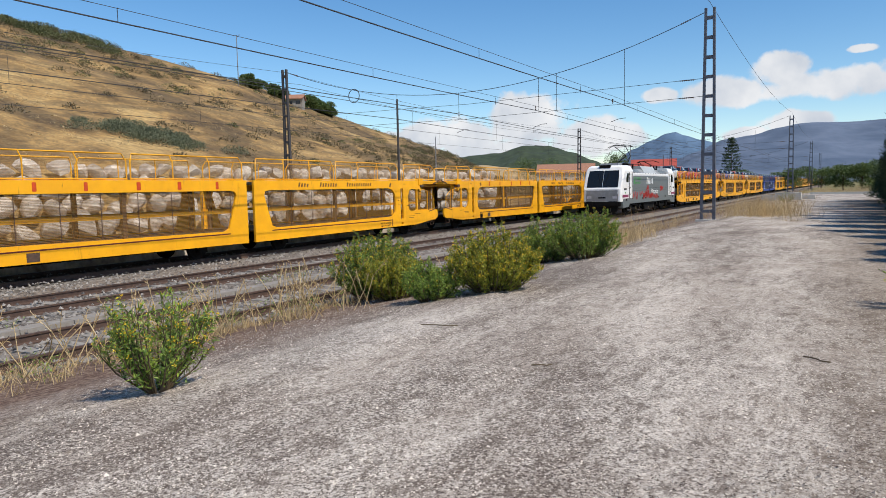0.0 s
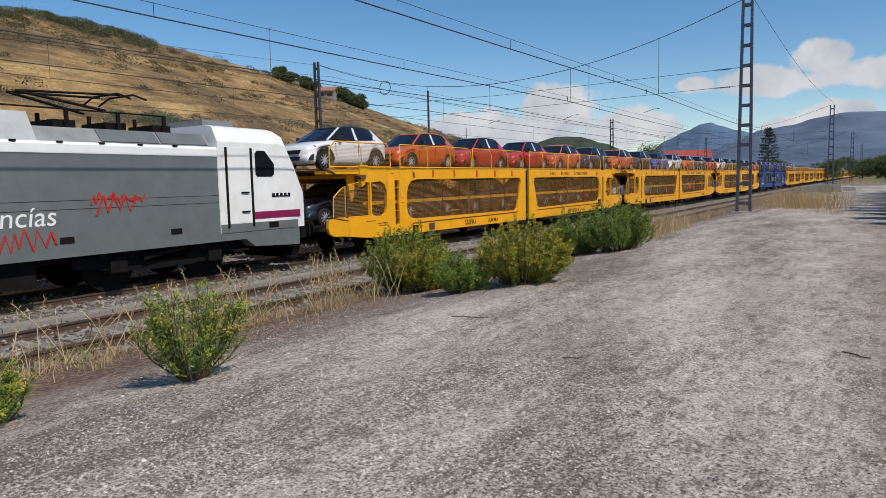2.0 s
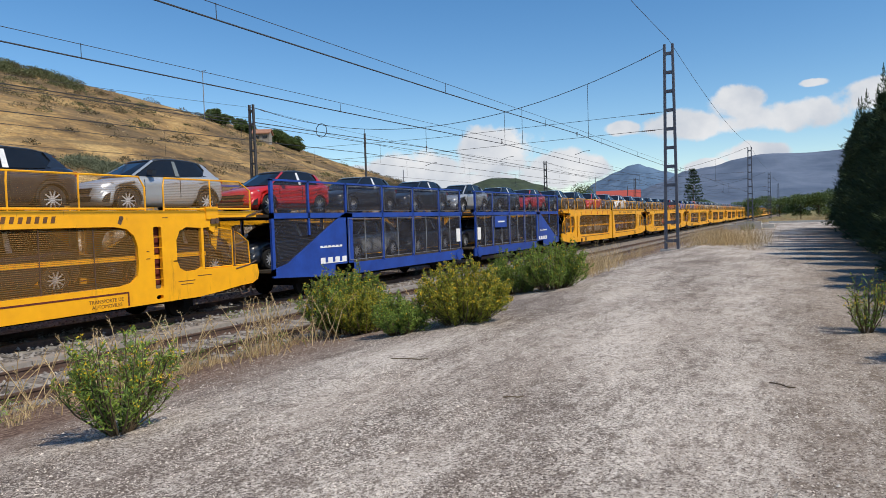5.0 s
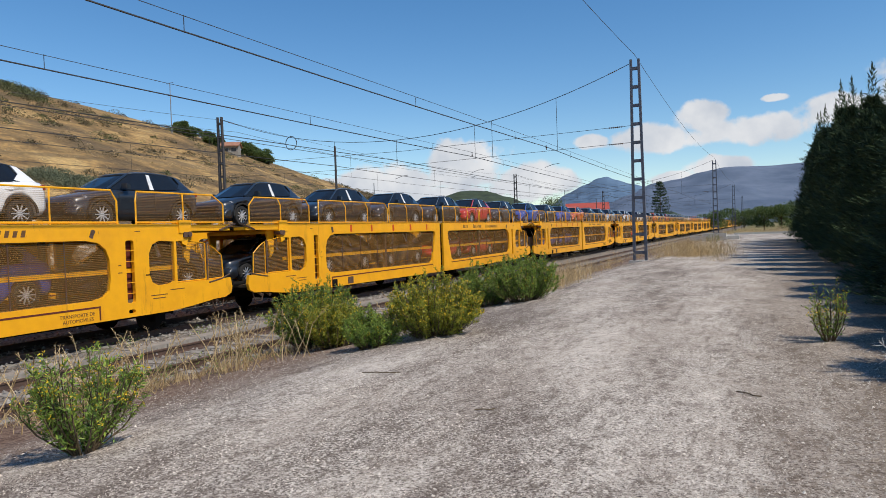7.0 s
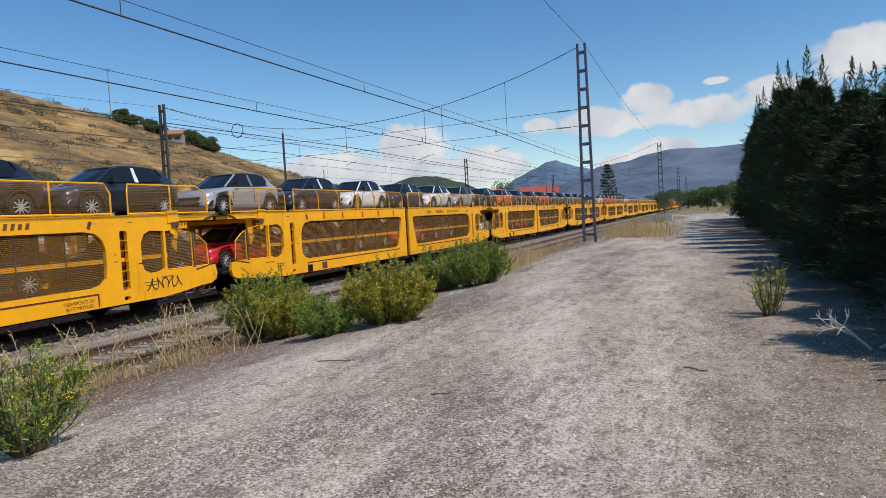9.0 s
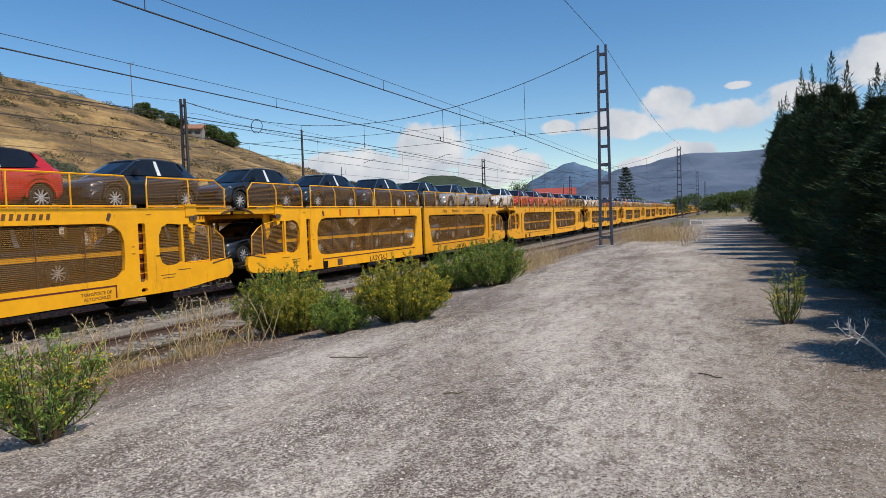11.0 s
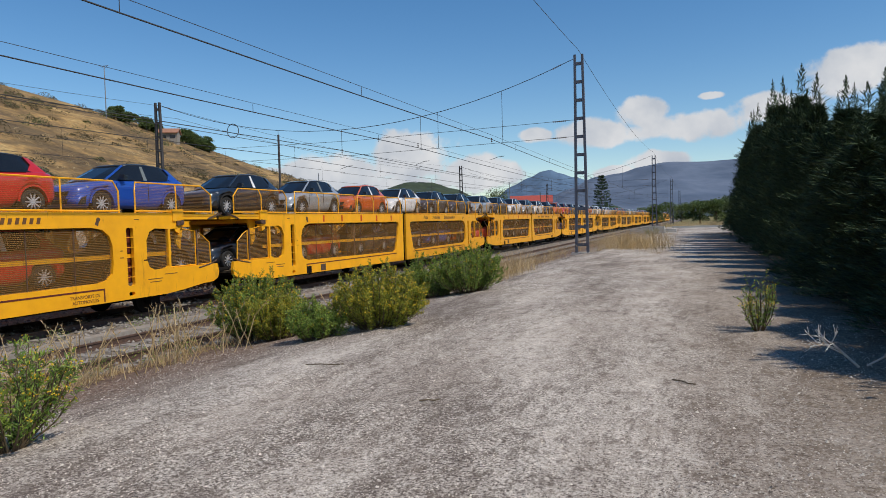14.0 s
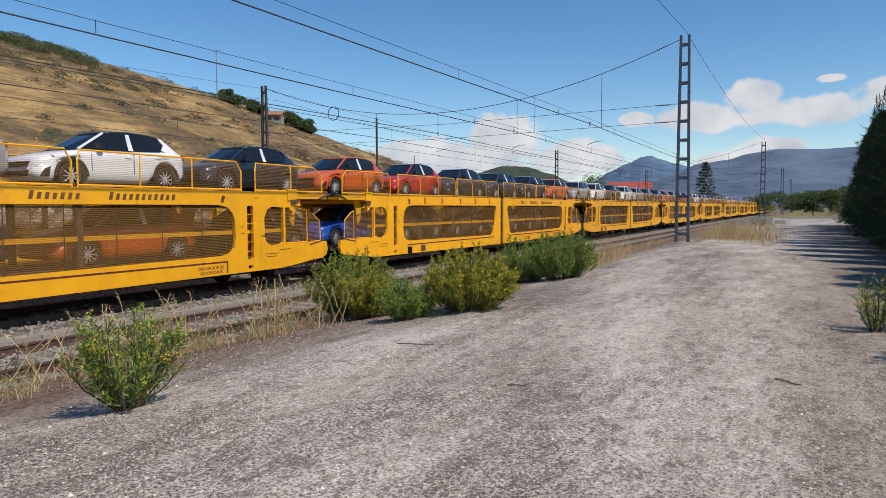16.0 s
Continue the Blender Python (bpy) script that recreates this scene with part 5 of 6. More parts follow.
def car(code, full):
    """A small hatchback, nose at y=0."""
    c = empty("car", COLOUR[code] + " new hatchback car loaded on the wagon deck", "car", "cars on the train")
    # half width, underside, bonnet or belt height along the length
    st = [(0.0, 0.50, 0.32, 0.56), (0.04, 0.66, 0.27, 0.66), (0.14, 0.77, 0.22, 0.735), (0.34, 0.83, 0.19, 0.79), (0.75, 0.868, 0.18, 0.875), (1.10, 0.876, 0.18, 0.94), (1.6, 0.872, 0.19, 0.965), (2.4, 0.872, 0.19, 0.985), (3.0, 0.878, 0.19, 1.01),
          (3.4, 0.876, 0.19, 1.035), (3.7, 0.85, 0.24, 1.05), (3.92, 0.80, 0.30, 1.02), (4.02, 0.73, 0.36, 0.93), (4.06, 0.60, 0.44, 0.74)]

    def at(y, k):
        for p, q in zip(st, st[1:]):
            if p[0] <= y <= q[0]:
                return p[k] + (q[k] - p[k]) * (y - p[0]) / (q[0] - p[0])
        return st[-1][k]
    arches = (0.80, 3.34)
    ys = sorted({s[0] for s in st} | {round(a + 0.365 * math.cos(math.pi * i / 10), 4) for a in arches for i in range(11)} | {round(0.2 * i, 2) for i in range(20)})
    rings = []
    for y in ys:
        hw, zb, zt = at(y, 1), at(y, 2), at(y, 3)
        for a in arches:
            if abs(y - a) < 0.366:
                zb = max(zb, 0.325 + math.sqrt(max(0.0, 0.365 ** 2 - (y - a) ** 2)))
        low = min(zb + 0.09, zt - 0.22)
        half = [(hw * 0.90, zb), (hw * 0.985, low), (hw, max(low + .04, 0.50)), (hw * 0.985, max(low + .08, zt - 0.26)), (hw * 1.0, zt - 0.17), (hw * 0.955, zt - 0.05), (hw * 0.87, zt)]
        rings.append([(x, y, z) for x, z in half] + [(0, y, zt + .03)] + [(-x, y, z) for x, z in reversed(half)])
    part("body", Geo().loft(rings), PAINT[code], c, smooth=True)
    if full:
        part("underbody", Geo().box(-.66, 0.25, 0.2, .66, 3.85, 0.7), TYRE, c, "black underbody")
    if full:
        for a in arches:
            arc = [(a + r * math.cos(math.pi * i / 10), 0.325 + r * math.sin(math.pi * i / 10)) for r, o in ((0.362, 1), (0.41, -1)) for i in (range(11) if o > 0 else range(10, -1, -1))]
            part("wheel_arch", Geo().prism(arc, 0, 0.854, 0.884), TYRE if code in "KSW" else PAINT[code], c)
    # glasshouse, then roof, pillars and spoiler over it
    gl = Geo()
    low = [(0.30, 0.90, 0.95), (0.72, 1.06, 0.945), (0.80, 1.5, 0.965), (0.81, 2.4, 0.985), (0.80, 3.3, 1.02), (0.70, 3.80, 1.04), (0.30, 3.95, 1.03)]
    high = [(0.30, 1.74, 1.375), (0.53, 1.80, 1.37), (0.575, 2.0, 1.405), (0.585, 2.5, 1.43), (0.57, 3.1, 1.41), (0.53, 3.48, 1.355), (0.30, 3.56, 1.35)]
    lo_ = low + [(-x, y, z) for x, y, z in reversed(low)]
    hi_ = high + [(-x, y, z) for x, y, z in reversed(high)]
    part("glasshouse", gl.loft([lo_, hi_]), GLASS, c, "dark car windows")
    rf = Geo().loft([hi_, [(x * 0.985, y, z + 0.03) for x, y, z in hi_], [(x * 0.8, y * 0.93 + 0.18, z + 0.055) for x, y, z in hi_]])
    part("roof", rf, PAINT["K"] if code in "WBRS" and full == 2 else PAINT[code], c, smooth=True)
    for s in (1,):
        q = [(s * 0.815, 3.22, 1.0), (s * 0.72, 3.82, 1.03), (s * 0.54, 3.50, 1.37), (s * 0.575, 3.34, 1.39), (s * 0.68, 3.44, 1.2)]
        o = [(x - s * .05, y, z) for x, y, z in q]
        part("front_pillar", Geo().tube((s * 0.725, 1.05, 0.955), (s * 0.54, 1.8, 1.385), 0.032, 5), PAINT[code], c)
        part("rear_quarter", Geo().add(q + o, [(0, 1, 2, 3, 4), (9, 8, 7, 6, 5)] + [(i, (i + 1) % 5, (i + 1) % 5 + 5, i + 5) for i in range(5)]), PAINT[code], c)
        fm = [(s * 0.826, 2.30, 0.985), (s * 0.826, 2.43, 0.985), (s * 0.602, 2.47, 1.40), (s * 0.602, 2.37, 1.40)]
        part("pillar_film", Geo().add(fm + [(x - s * .01, y, z) for x, y, z in fm], [(0, 1, 2, 3), (7, 6, 5, 4)] + [(i, (i + 1) % 4, (i + 1) % 4 + 4, i + 4) for i in range(4)]), FILM if code in "WROK" else GREY, c, "protective film on the door pillar")
        if full:
            part("door_seam", Geo().box(s * 0.874 - .006, 2.40, 0.42, s * 0.874 + .006, 2.412, 0.95).box(s * 0.874 - .006, 1.28, 0.45, s * 0.874 + .006, 1.292, 0.86), TYRE, c)
    if full:
        part("spoiler", Geo().loft([[(-.5, 3.42, 1.40), (.5, 3.42, 1.40), (.5, 3.42, 1.37), (-.5, 3.42, 1.37)], [(-.46, 3.72, 1.335), (.46, 3.72, 1.335), (.46, 3.72, 1.315), (-.46, 3.72, 1.315)]]), PAINT["K"] if full == 2 else PAINT[code], c)
    for s in (-1, 1):
        for y in arches if full or s > 0 else ():
            wl = part("wheel", TYRE_ME, None, c)
            wl.matrix_basis = pose(s * 0.655, y, 0.318, 0, 0, 0 if s > 0 else 180)
            if s > 0:
                part("rim", RIM_ME, None, wl, "bright alloy rim")
        if full:
            part("headlight", Geo().add([(s * 0.44, 0.07, 0.66), (s * 0.72, 0.155, 0.65), (s * 0.83, 0.44, 0.73), (s * 0.80, 0.40, 0.775), (s * 0.62, 0.15, 0.735), (s * 0.6, 0.5, 0.7)], [(0, 1, 2, 3, 4), (0, 4, 5), (4, 3, 5), (3, 2, 5), (2, 1, 5), (1, 0, 5)]), LAMP, c, "clear headlight")
        if full and s > 0:
            part("air_intake", Geo().prism([(0.12, 0.30), (0.30, 0.30), (0.34, 0.52), (0.22, 0.46)], 0, s * 0.80 - .03, s * 0.80 + .03), TYRE, c, "black corner air intake")
        if full:
            part("mirror", Geo().loft([[(s * 0.82, 1.40, 0.98), (s * 1.0, 1.42, 0.97), (s * 1.0, 1.42, 1.11), (s * 0.84, 1.40, 1.11)], [(s * 0.84, 1.56, 1.0), (s * 0.98, 1.56, 0.99), (s * 0.98, 1.56, 1.09), (s * 0.86, 1.56, 1.09)]]), PAINT["K"], c, "black door mirror")
        if full and s > 0:
            part("tail_light", Geo().box(s * 0.68 - .12, 3.88, 0.86, s * 0.68 + .10, 4.0, 0.97), TAIL, c, "red tail light")
            part("door_handle", Geo().box(s * 0.872 - .012, 2.16, 0.80, s * 0.872 + .014, 2.34, 0.825).box(s * 0.872 - .012, 3.02, 0.83, s * 0.872 + .014, 3.2, 0.855), PAINT[code], c)
    if full:
        part("grille", Geo().prism([(-.52, 0.50), (.52, 0.50), (.58, 0.62), (-.58, 0.62)], 1, -.012, 0.10).prism([(-.5, 0.30), (.5, 0.30), (.56, 0.42), (-.56, 0.42)], 1, -.004, 0.2), TYRE, c, "black front grille")
        part("windscreen_tag", Geo().box(-.05, 1.80, 1.412, .14, 1.90, 1.424), FILM, c)
    return c


DECKS = ["WORROK", "OKBWOK", "RWKKKS", "RKKSKR", "KKRKWK", "KKKKRK", "BKBOKK", "SKWKWS", "KOKKRK", "KKKKSS", "WRROOK", "KWWBRB", "KSOWKK",
         "SKWSWK", "ORKKKO", "SWKWSK", "KOKRKK", "WKSKKR", "KKOWKS", "RKKWKK", "KSKKOK", "WKRKSK", "KKWKOK", "SKKRKW"]


LOWER = {0: "KKKKKO", 1: "SSKKOO", 2: "BBKKKK", 3: "KSKKKK", 5: "KKKRRK", 6: "KBBKKK", 7: "RKKRKK", 9: "KKKSKK", 10: "KKKKKK", 11: "KKKKRK", 12: "KRKKBO", 13: "RKKKOK", 14: "BKKKKK"}


def scribble(parent, y0, y1, z0, z1):
    """A sprayed scrawl without letters."""
    n, pts = 46, []
    ph = random.uniform(0, 6)
    for i in range(n):
        k = i / (n - 1)
        pts.append((1.506, y0 + (y1 - y0) * (k + 0.05 * math.sin(k * 40 + ph)), (z0 + z1) / 2 + (z1 - z0) * 0.5 * math.sin(k * 31 + ph) * random.uniform(0.7, 1)))
    part("graffiti", Geo().path(pts, 0.016, 4), TYRE, parent, "black spray-paint scrawl")


def build_train():
    random.seed(21)
    x = TRACKS[1]
    lo = locomotive()
    MOVING.append((lo, NOSE, x, RAIL))
    wagon, blue, far_wagon = yellow_wagon(), blue_wagon(), yellow_wagon(False)
    rich = {k: car(k, 2) for k in PAINT}
    plain = {k: car(k, 0) for k in PAINT}
    used = set()

    def place(src, key, c, z):
        ob = src[key] if (id(src), key) not in used else copy_thing(src[key], Matrix())
        used.add((id(src), key))
        MOVING.append((ob, c, x, z))
    first = NOSE + L_LOCO + 0.51
    marked = {}
    for i, deck in enumerate(DECKS):
        c = first + WAGON * i
        if i == 3:
            w = blue
        else:
            w = wagon if i == 0 else far_wagon if i == 17 else copy_thing(wagon if i < 17 else far_wagon, Matrix())
        MOVING.append((w, c, x, RAIL))
        marked[i] = w
        for k, code in enumerate(deck):
            place(rich if i < 15 else plain, code, c + 0.17 + 4.62 * k + random.uniform(-0.1, 0.1), RAIL + (2.748 if i != 3 else 2.69))
        if i < 16:
            low = LOWER.get(i) or "".join(random.choice("KKOKBKKRKS") for _ in range(6))
            for k, code in enumerate(low):
                place(plain, code, c + 0.15 + 4.66 * k + random.uniform(-0.1, 0.2), RAIL + (0.945 if i != 3 else 0.985))
    for src in (rich, plain):
        for key in src:
            if (id(src), key) not in used:
                MOVING.append((src[key], first + 20 * WAGON, x, RAIL + 0.945))
    # the empty train standing on the next track
    for i in range(1, 5):
        ob = copy_thing(wagon if i < 4 else far_wagon, pose(TRACKS[2], 32.6 - 2 * WAGON + WAGON * i, RAIL))
        ob["label"] = "empty yellow double-deck car carrier wagon standing still"
    for i, spots in ((0, ((8.35, 9.15, 0.55, 0.80), (10.25, 11.1, 0.56, 0.74), (23.4, 23.9, 0.66, 1.15), (19.0, 20.4, 0.5, 0.74))), (9, ((8.4, 10.0, 0.5, 0.76), (18.6, 20.0, 0.5, 0.74))), (6, ((25.0, 26.2, 0.75, 1.1),))):
        for y0, y1, z0, z1 in spots:
            scribble(marked[i], y0, y1, z0, z1)


L_LOCO = 18.75
build_train()


# ---- plants ----
LEAF = island_mat("fleabane_leaf", (0.06, 0.13, 0.02), (0.33, 0.44, 0.07), 0.55, 0.25)
LEAF_YELLOW = island_mat("yellowing_leaf", (0.11, 0.16, 0.018), (0.44, 0.43, 0.045), 0.55, 0.25)
FLOWER = island_mat("yellow_flower", (0.50, 0.32, 0.01), (0.80, 0.56, 0.03), 0.6, 0.2)
STEM = mat("plant_stem", (0.12, 0.085, 0.045), 0.8)
STRAW = island_mat("dry_straw", (0.34, 0.23, 0.10), (0.68, 0.53, 0.30), 0.8, 0.2)
CONIFER = island_mat("cypress_foliage", (0.008, 0.020, 0.010), (0.07, 0.11, 0.042), 0.95, 0.05)
BARK = mat("bark", (0.10, 0.07, 0.05), 0.95, second=(0.05, 0.035, 0.025), scale=12, bump=0.5)
SCRUB = island_mat("scrub_foliage", (0.045, 0.06, 0.022), (0.17, 0.175, 0.07), 0.8, 0.1)
THICKET = island_mat("broom_foliage", (0.07, 0.085, 0.05), (0.19, 0.21, 0.125), 0.8, 0.1)
BROADLEAF = island_mat("broad_leaf", (0.04, 0.07, 0.02), (0.15, 0.21, 0.06), 0.7, 0.2)
OLIVE = island_mat("grey_scrub", (0.065, 0.055, 0.03), (0.17, 0.135, 0.07), 0.8, 0.1)


def blade(g, p, d, length, width, side=None):
    """A narrow folded leaf from p along d."""
    d = d.normalized()
    s = (side or d.orthogonal()).normalized() * width * 0.5
    m_ = p + d * length * 0.5
    g.add([p, m_ + s, p + d * length, m_ - s], [(0, 1, 2, 3)])


def rand_dir():
    while True:
        v = Vector((random.uniform(-1, 1), random.uniform(-1, 1), random.uniform(-1, 1)))
        if 0.05 < v.length < 1:
            return v.normalized()


def bush(x, y, h, r, leaves, flowers, leafmat, label, stems=40, seed=1):
    """Stems rising from one root, each with side shoots that carry narrow leaves; flower heads at the shoot tips."""
    random.seed(seed)
    b = empty("bush", label, "bush", "bushes along the yard edge")
    b.location = (x, y, ground_z(x, y) - 0.02)
    gs, gl, gf = Geo(), Geo(), Geo()
    shoots = 9
    per = max(5, leaves // (stems * shoots))
    for i in range(stems):
        a = random.uniform(0, 2 * math.pi)
        k = math.sqrt(random.random())
        tip = Vector((math.cos(a) * r * k, math.sin(a) * r * k, h * (1.0 - 0.45 * k ** 2.2) * random.uniform(0.66, 1.04)))
        root = 0.06 if r < 0.62 and h > 0.7 else 0.38 * r * k
        base = Vector((math.cos(a) * root, math.sin(a) * root, 0))
        bow = base.lerp(tip, 0.5) + Vector((math.cos(a), math.sin(a), -0.15)) * 0.10 * r
        gs.tube(base, bow, 0.011, 4, 0.007)
        gs.tube(bow, tip, 0.007, 4, 0.003)
        for j in range(shoots):
            u = 0.10 + 0.90 * (j + random.random()) / shoots
            p = base.lerp(bow, u * 2) if u < 0.5 else bow.lerp(tip, u * 2 - 1)
            along = (tip - base).normalized()
            d = (along * 0.8 + rand_dir() * 0.75 + Vector((0, 0, 0.35))).normalized()
            reach = random.uniform(0.10, 0.27) * (0.6 + 0.5 * r) * (1.15 - 0.4 * u)
            e = p + d * reach
            gs.tube(p, e, 0.003, 3, 0.002)
            for m_ in range(per):
                v = (m_ + random.random()) / per
                q = p.lerp(e, v)
                blade(gl, q, d * 0.55 + rand_dir() * 0.8 + Vector((0, 0, 0.1)), random.uniform(0.04, 0.085) * (1.15 - 0.4 * v), random.uniform(0.012, 0.023), rand_dir())
            if u > 0.45 and random.random() < min(1.0, flowers / (stems * shoots * 0.4)):
                for _ in range(random.randint(2, 5)):
                    c = e + rand_dir() * 0.03
                    sz = random.uniform(0.007, 0.014) * (1 + 0.35 * (r > 0.7))
                    n1, n2 = rand_dir() * sz, rand_dir() * sz
                    n3 = n1.cross(n2).normalized() * sz * 0.5
                    gf.add([c - n1, c + n2, c + n1, c - n2, c + n3], [(0, 1, 4), (1, 2, 4), (2, 3, 4), (3, 0, 4)])
    part("stem_mass", gs, STEM, b, flip=False)["kind"] = "stuff"
    part("foliage", gl, leafmat, b, flip=False)["kind"] = "stuff"
    if gf.v:
        part("flower_mass", gf, FLOWER, b, "small yellow flowers", flip=False)["kind"] = "stuff"
    return b


bush(-5.45, 4.0, 1.02, 0.52, 5200, 110, LEAF, "upright green weed bush with small yellow flowers on gravel", 40, 1)
bush(-6.15, 2.55, 0.55, 0.30, 1800, 80, LEAF, "small sparse green weed with yellow flowers", 14, 2)
bush(-8.5, 11.65, 1.4, 1.0, 38000, 500, LEAF, "dense rounded green bush with yellow flowers", 150, 3)
bush(-7.5, 10.9, 0.98, 0.64, 15000, 300, LEAF_YELLOW, "green bush dotted with yellow flowers", 60, 33)
bush(-6.1, 9.95, 0.66, 0.5, 10000, 60, LEAF, "low green weed clump", 44, 4)
bush(-5.3, 10.75, 1.08, 0.88, 30000, 700, LEAF_YELLOW, "round bush thick with yellow flowers", 130, 5)
bush(-6.9, 17.3, 1.25, 0.9, 22000, 80, LEAF, "dense green bush beside the track", 80, 6)
bush(-5.7, 17.0, 1.36, 1.0, 26000, 120, LEAF, "dense bright green bush beside the track", 95, 7)
bush(0.80, 11.2, 0.85, 0.36, 1300, 60, LEAF, "small straggly weed with flowering tips at the hedge", 22, 8)
bush(-4.2, 66, 0.9, 0.7, 1500, 0, LEAF, "low green bush near concrete blocks", 30, 9)


def tussocks(name, spots, label, seed, hmin, hmax, blades, spread, lean=0.35):
    """Dry grass, tuft by tuft, as one joined stuff."""
    random.seed(seed)
    g = Geo()
    for x, y, k in spots:
        for _ in range(int(blades * k)):
            px, py = x + random.gauss(0, spread * k), y + random.gauss(0, spread * k)
            p = Vector((px, py, ground_z(px, py) - 0.01))
            h = random.uniform(hmin, hmax) * k
            d = Vector((random.gauss(0, lean), random.gauss(0, lean), 1)).normalized()
            q = p + d * h * 0.6
            e = q + (d + Vector((random.gauss(0, lean), random.gauss(0, lean), -0.15))).normalized() * h * 0.45
            s = rand_dir().cross(d).normalized() * random.uniform(0.002, 0.005)
            g.add([p - s, p + s, q + s * 0.8, q - s * 0.8, e], [(0, 1, 2, 3), (3, 2, 4)])
    return tagged(part(name, g, STRAW, flip=False), label, "dry grass", kind="stuff")


random.seed(40)
edge_spots = [(-8.7 + random.gauss(0, 0.35), random.uniform(2.2, 13), random.uniform(0.4, 1.0)) for _ in range(70)]
edge_spots += [(-9.5 + random.gauss(0, 0.2), random.uniform(2, 16), random.uniform(0.4, 0.9)) for _ in range(40)]
edge_spots += [(-11.0 + random.gauss(0, 0.5), random.uniform(3, 26), random.uniform(0.3, 0.7)) for _ in range(40)]
tussocks("dry_grass", edge_spots, "short straw-coloured dry grass along the rail", 41, 0.12, 0.42, 40, 0.15, 0.5)
tall_spots = [(-6.6 + random.gauss(0, 0.5), 18.6 + 7.5 * random.random() ** 1.6, random.uniform(0.5, 1.2)) for _ in range(46)]
tall_spots += [(-7.6 + random.gauss(0, 0.5), random.uniform(22, 36), random.uniform(0.25, 0.75)) for _ in range(40)]
tall_spots += [(-3.6 + random.gauss(0, 0.9), 40.5 + random.gauss(0, 2.0), random.uniform(0.7, 1.35)) for _ in range(66)]
tall_spots += [(-8 + random.gauss(0, 0.8), random.uniform(40, 95), random.uniform(0.3, 0.9)) for _ in range(60)]
tussocks("tall_dry_grass", tall_spots, "tall dry straw grass beside the track", 42, 0.5, 1.2, 46, 0.26, 0.34)
far_spots = [(random.uniform(-6, 12), random.uniform(112, 135), random.uniform(0.6, 1.2)) for _ in range(120)]
tussocks("yellow_grass_bank", far_spots, "yellowish grass at the end of the yard", 43, 0.5, 1.3, 60, 0.6, 0.3)


def stalks(x, y, n, seed):
    """Tall dry stalks with seed heads, some fallen over."""
    random.seed(seed)
    c = empty("dry_stalks", "tall bleached dry stalks with seed heads leaning over", "dry weed", "dry stalks by the rail")
    c.location = (x, y, ground_z(x, y) - 0.02)
    g = Geo()
    for _ in range(n):
        d = Vector((random.gauss(0, 0.45), random.gauss(0, 0.55), 1)).normalized()
        h = random.uniform(0.55, 1.15)
        p = Vector((random.gauss(0, 0.25), random.gauss(0, 0.35), 0))
        m_ = p + d * h * 0.6
        e = m_ + (d + Vector((random.gauss(0, .2), random.gauss(0, .3), -0.1))).normalized() * h * 0.4
        g.tube(p, m_, 0.008, 4, 0.006)
        g.tube(m_, e, 0.006, 4, 0.004)
        for k in range(9):
            q = m_.lerp(e, 0.4 + 0.6 * k / 8)
            blade(g, q, (e - m_).normalized() + rand_dir() * 0.9, 0.07, 0.014, rand_dir())
    part("stalk_tuft", g, STRAW, c, flip=False)["kind"] = "stuff"
    return c


for k, (x, y, n) in enumerate([(-8.6, 6.3, 11), (-8.9, 7.6, 12), (-8.5, 8.9, 12), (-9.2, 6.9, 8), (-8.8, 4.6, 7), (-8.8, 10.2, 9), (-7.6, 13.8, 8), (-9.0, 5.4, 7), (-9.4, 8.2, 9), (-9.5, 5.9, 8), (-8.3, 7.2, 9), (-9.3, 3.8, 8), (-9.1, 9.6, 9), (-8.1, 5.5, 6), (-9.8, 7.4, 8), (-8.0, 8.2, 9), (-7.7, 9.3, 9), (-8.3, 6.4, 9), (-8.5, 9.9, 10)]):
    stalks(x, y, n, 60 + k)


def green_weeds():
    random.seed(70)
    g = Geo()
    for _ in range(46):
        x, y = random.choice([(-8.9, 0), (-9.6, 0), (-13.3, 0)])[0] + random.gauss(0, 0.3), random.uniform(3, 15)
        for _ in range(60):
            p = Vector((x + random.gauss(0, .1), y + random.gauss(0, .12), ground_z(x, y) + random.uniform(0, 0.3)))
            blade(g, p, rand_dir() + Vector((0, 0, .5)), 0.06, 0.014, rand_dir())
    tagged(part("green_weeds", g, LEAF, flip=False), "sparse grey-green weeds between the rails", "weeds", kind="stuff")


green_weeds()


